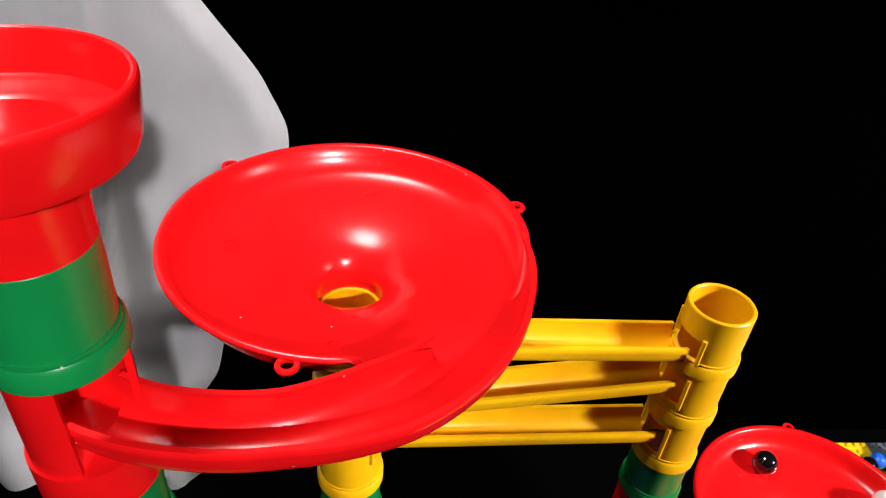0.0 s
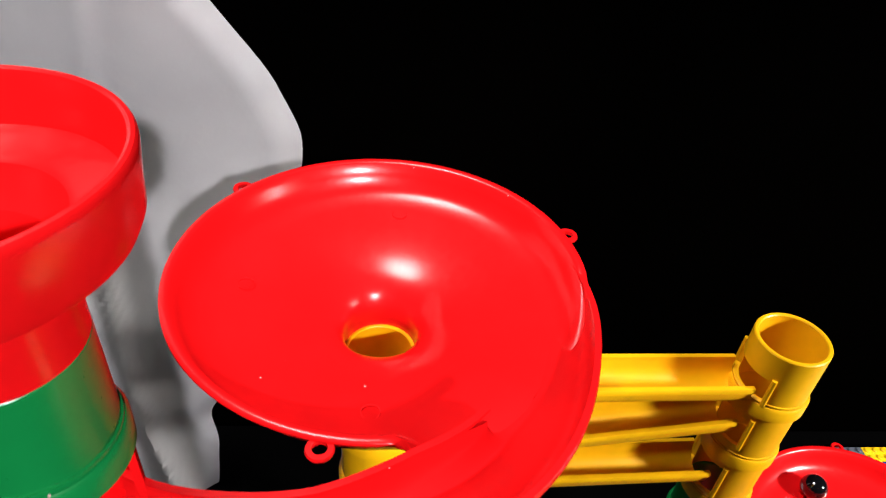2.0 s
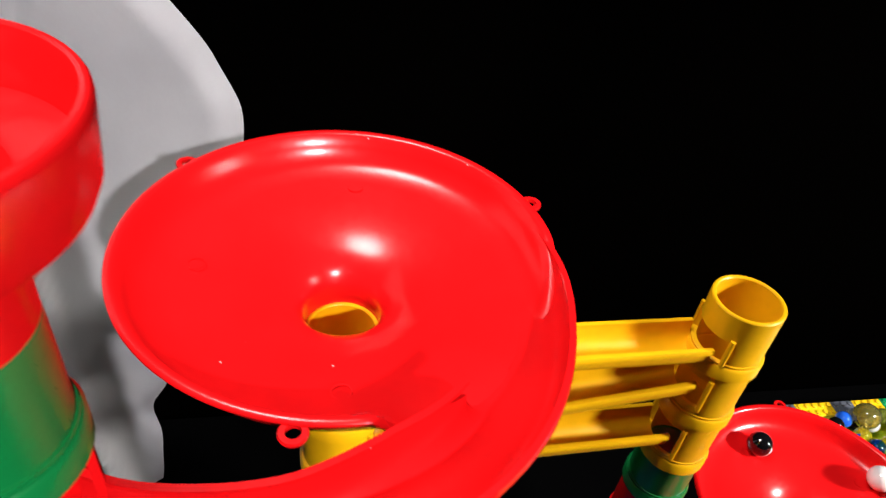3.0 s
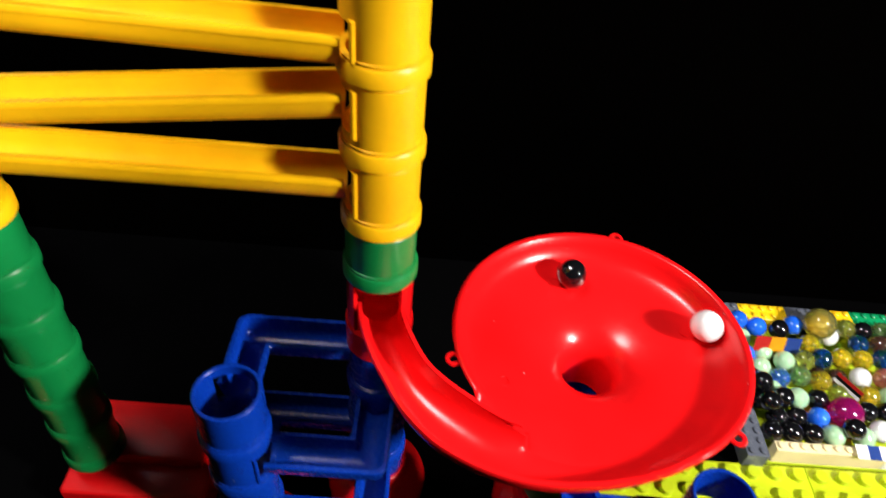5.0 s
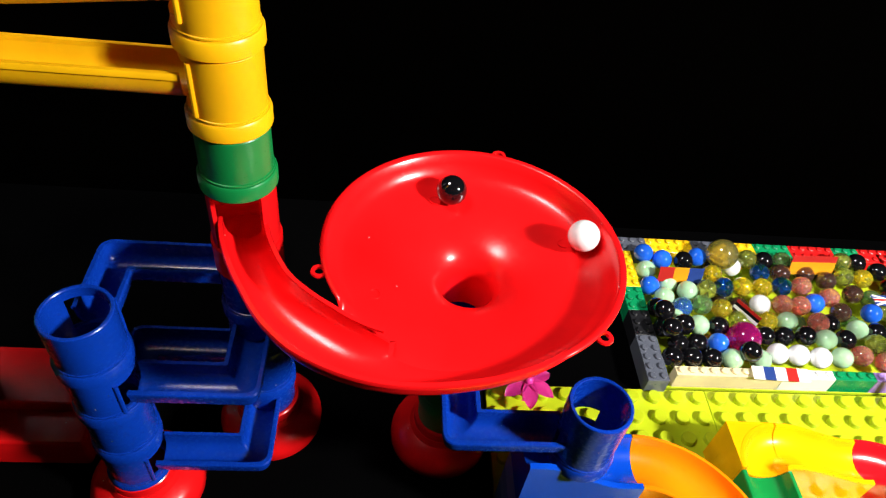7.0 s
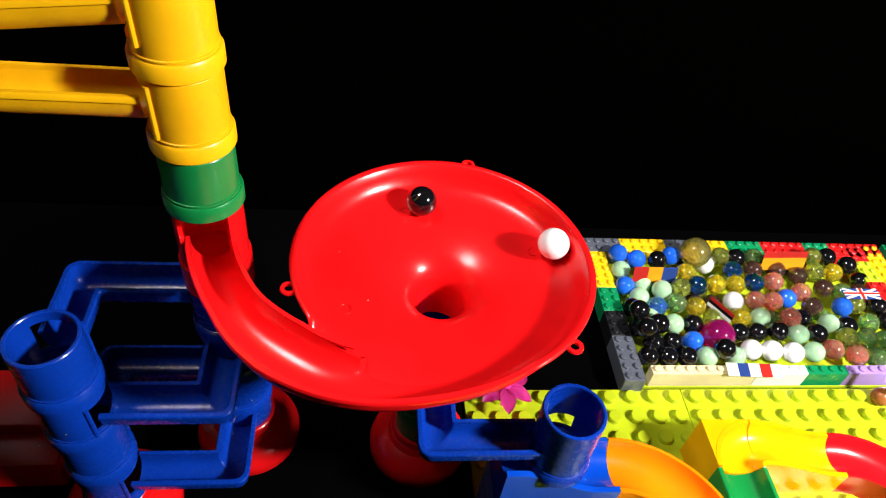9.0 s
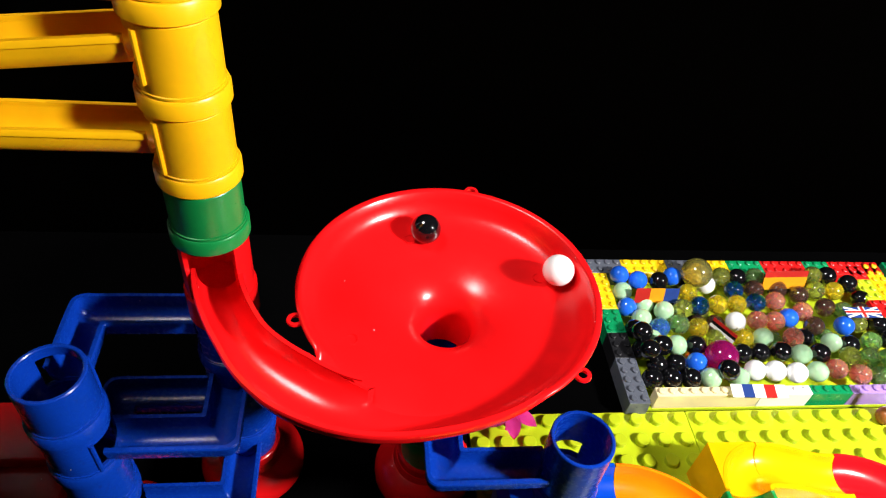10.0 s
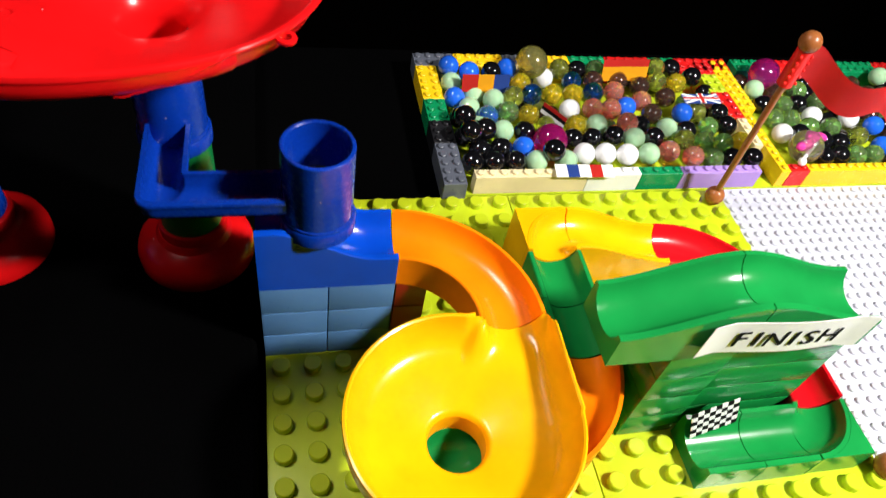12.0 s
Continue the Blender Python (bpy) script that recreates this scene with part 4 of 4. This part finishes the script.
NAVY = plastic("paper_navy", (0.02, 0.05, 0.22), 0.8, spec=0.08)
P_RED = plastic("paper_red", (0.45, 0.02, 0.015), 0.8, spec=0.08)
P_GOLD = plastic("paper_gold", (0.70, 0.30, 0.01), 0.8, spec=0.08)
paper_flag((0.1605, 0.2435, 0.0235), 0, 72, [P_RED, P_GOLD, NAVY], 0.036, 0.013, "small red, gold and blue striped paper flag on the marbles")
paper_flag((0.2775, 0.2600, 0.0250), 2, 72, [P_GOLD, P_GOLD, P_RED], 0.039, 0.017, "small red and gold paper flag on the marbles", along=False)
paper_flag((0.2035, 0.2085, 0.0225), -58, 76, [PAPER, INK, P_RED], 0.022, 0.008, "small dark striped paper flag stuck between marbles", along=False)
paper_flag((0.2125, 0.1565, 0.0170), -2, 14, [PAPER, NAVY, PAPER, P_RED, PAPER], 0.042, 0.010, "small blue, white and red paper flag on the tray wall")
cross = thing("paper_flag", "small navy paper flag with white and red crossing bars", "paper flag", "small paper flags", at=(0.3240, 0.2240, 0.0270))
cross.matrix_basis = pose(0.3270, 0.2235, 0.0258, 4, 0, 0) @ Matrix.Diagonal((0.88, 0.60, 1, 1))
part("field", block(-0.0175, 0.0175, -0.0085, 0.0085, 0, 0.0004, 0), NAVY, cross, smooth=0)
for turn in (26, -26):
    bm = block(-0.0185, 0.0185, -0.0013, 0.0013, 0.0005, 0.0007 + 0.0001 * (turn > 0), 0)
    bmesh.ops.transform(bm, matrix=pose(0, 0, 0, 0, 0, turn), verts=bm.verts)
    part("bar", bm, PAPER, cross, smooth=0)
for w, top, mat in ((0.0028, 0.0010, PAPER), (0.0015, 0.0012, P_RED)):
    part("bar", block(-0.0175, 0.0175, -w, w, 0.0005, top, 0), mat, cross, smooth=0)
    part("bar", block(-w, w, -0.0085, 0.0085, 0.0005, top + 0.0001, 0), mat, cross, smooth=0)

# toy pick and figure-like ornament is left as a plain pink clip
clip = thing("pink_clip", "pink and white plastic clip lying on the tray corner", "toy clip", at=(0.395, 0.166, 0.0180))
part("handle", rod((-0.008, -0.004, 0.0), (0.006, 0.010, 0.004), 0.0014), BRICKS["w"], clip)
part("knob", ball(0.0032, (-0.009, -0.005, 0.0), 12, 8), BRICKS["w"], clip)
for k, (x, y) in enumerate(((-0.004, 0.006), (0.004, 0.012), (0.012, 0.013))):
    bm = ball(0.0058, (0, 0, 0), 12, 8)
    bmesh.ops.transform(bm, matrix=pose(x, y, 0.006 + 0.001 * k, 20, 25 * k - 20, 40 * k) @ Matrix.Diagonal((1.2, 0.7, 0.55, 1)), verts=bm.verts)
    part("bow", bm, PINK, clip)

# ---- balls that run through the bowls, at rest ----
def loose_ball(c, x, y, z):
    t = thing("rolling_marble", WORDS[c] + " rolling in the red funnel", "marble", at=(x, y, z))
    part("ball", ball(0.0078, u=36, v=22), MARBLE[c], t, smooth=180)


loose_ball("w", B2[0] + 0.056 * math.cos(radians(14)), B2[1] + 0.056 * math.sin(radians(14)), Z2 - 0.0040)
loose_ball("k", B2[0] + 0.046 * math.cos(radians(100)), B2[1] + 0.046 * math.sin(radians(100)), Z2 - 0.0068)
cb = thing("copper_ball", "copper brown ball end of a second pole", "flag", at=(0.318, -0.060, 0.0))
part("ball_foot", ball(0.0075, (0, 0, 0.0075)), COPPER, cb)

# ---- studs of the plates ----
used = [(0.0, 0.064, 0.040, 0.072), (0.064, 0.080, 0.040, 0.072), (0.144, 0.240, 0.072, 0.104), (0.208, 0.304, -0.056, -0.024), (0.176, 0.272, -0.024, 0.008)]
for i in range(20):
    for j in range(-9, 10):
        x, y = 0.008 + G * i, G * j
        if not any(a < x < b and c < y < d for a, b, c, d in used):
            shared("stud", BIG_STUD, plate, pose(x, y, 0))
gp = thing("grey_baseplate", "light grey building plate with many small studs", "baseplate")
part("plate", block(0.3203, 0.576, -0.1675, 0.1545, TABLE, -0.0022, 0.0004), L_GREY, gp)
me = stud_mesh(0.00245, 0.0018, "stud", L_GREY, 12)
src = [(v.co.x, v.co.y, v.co.z) for v in me.vertices]
faces = [tuple(f.vertices) for f in me.polygons]
far_v, far_f, near = [], [], 0
for i in range(31):
    for j in range(39):
        x, y = 0.3253 + 0.008 * i, 0.1495 - 0.008 * j
        if i < 13 and 0 <= j < 23:
            shared("stud", me, gp, pose(x, y, -0.0022))
        else:
            k = len(far_v)
            far_v += [(a + x, b + y, c - 0.0022) for a, b, c in src]
            far_f += [tuple(q + k for q in f) for f in faces]
fm = bpy.data.meshes.new("far_studs")
fm.from_pydata(far_v, [], far_f)
fm.materials.append(L_GREY)
fs = new("far_studs", fm)
fs.parent = gp
tagged(fs, kind="stuff")
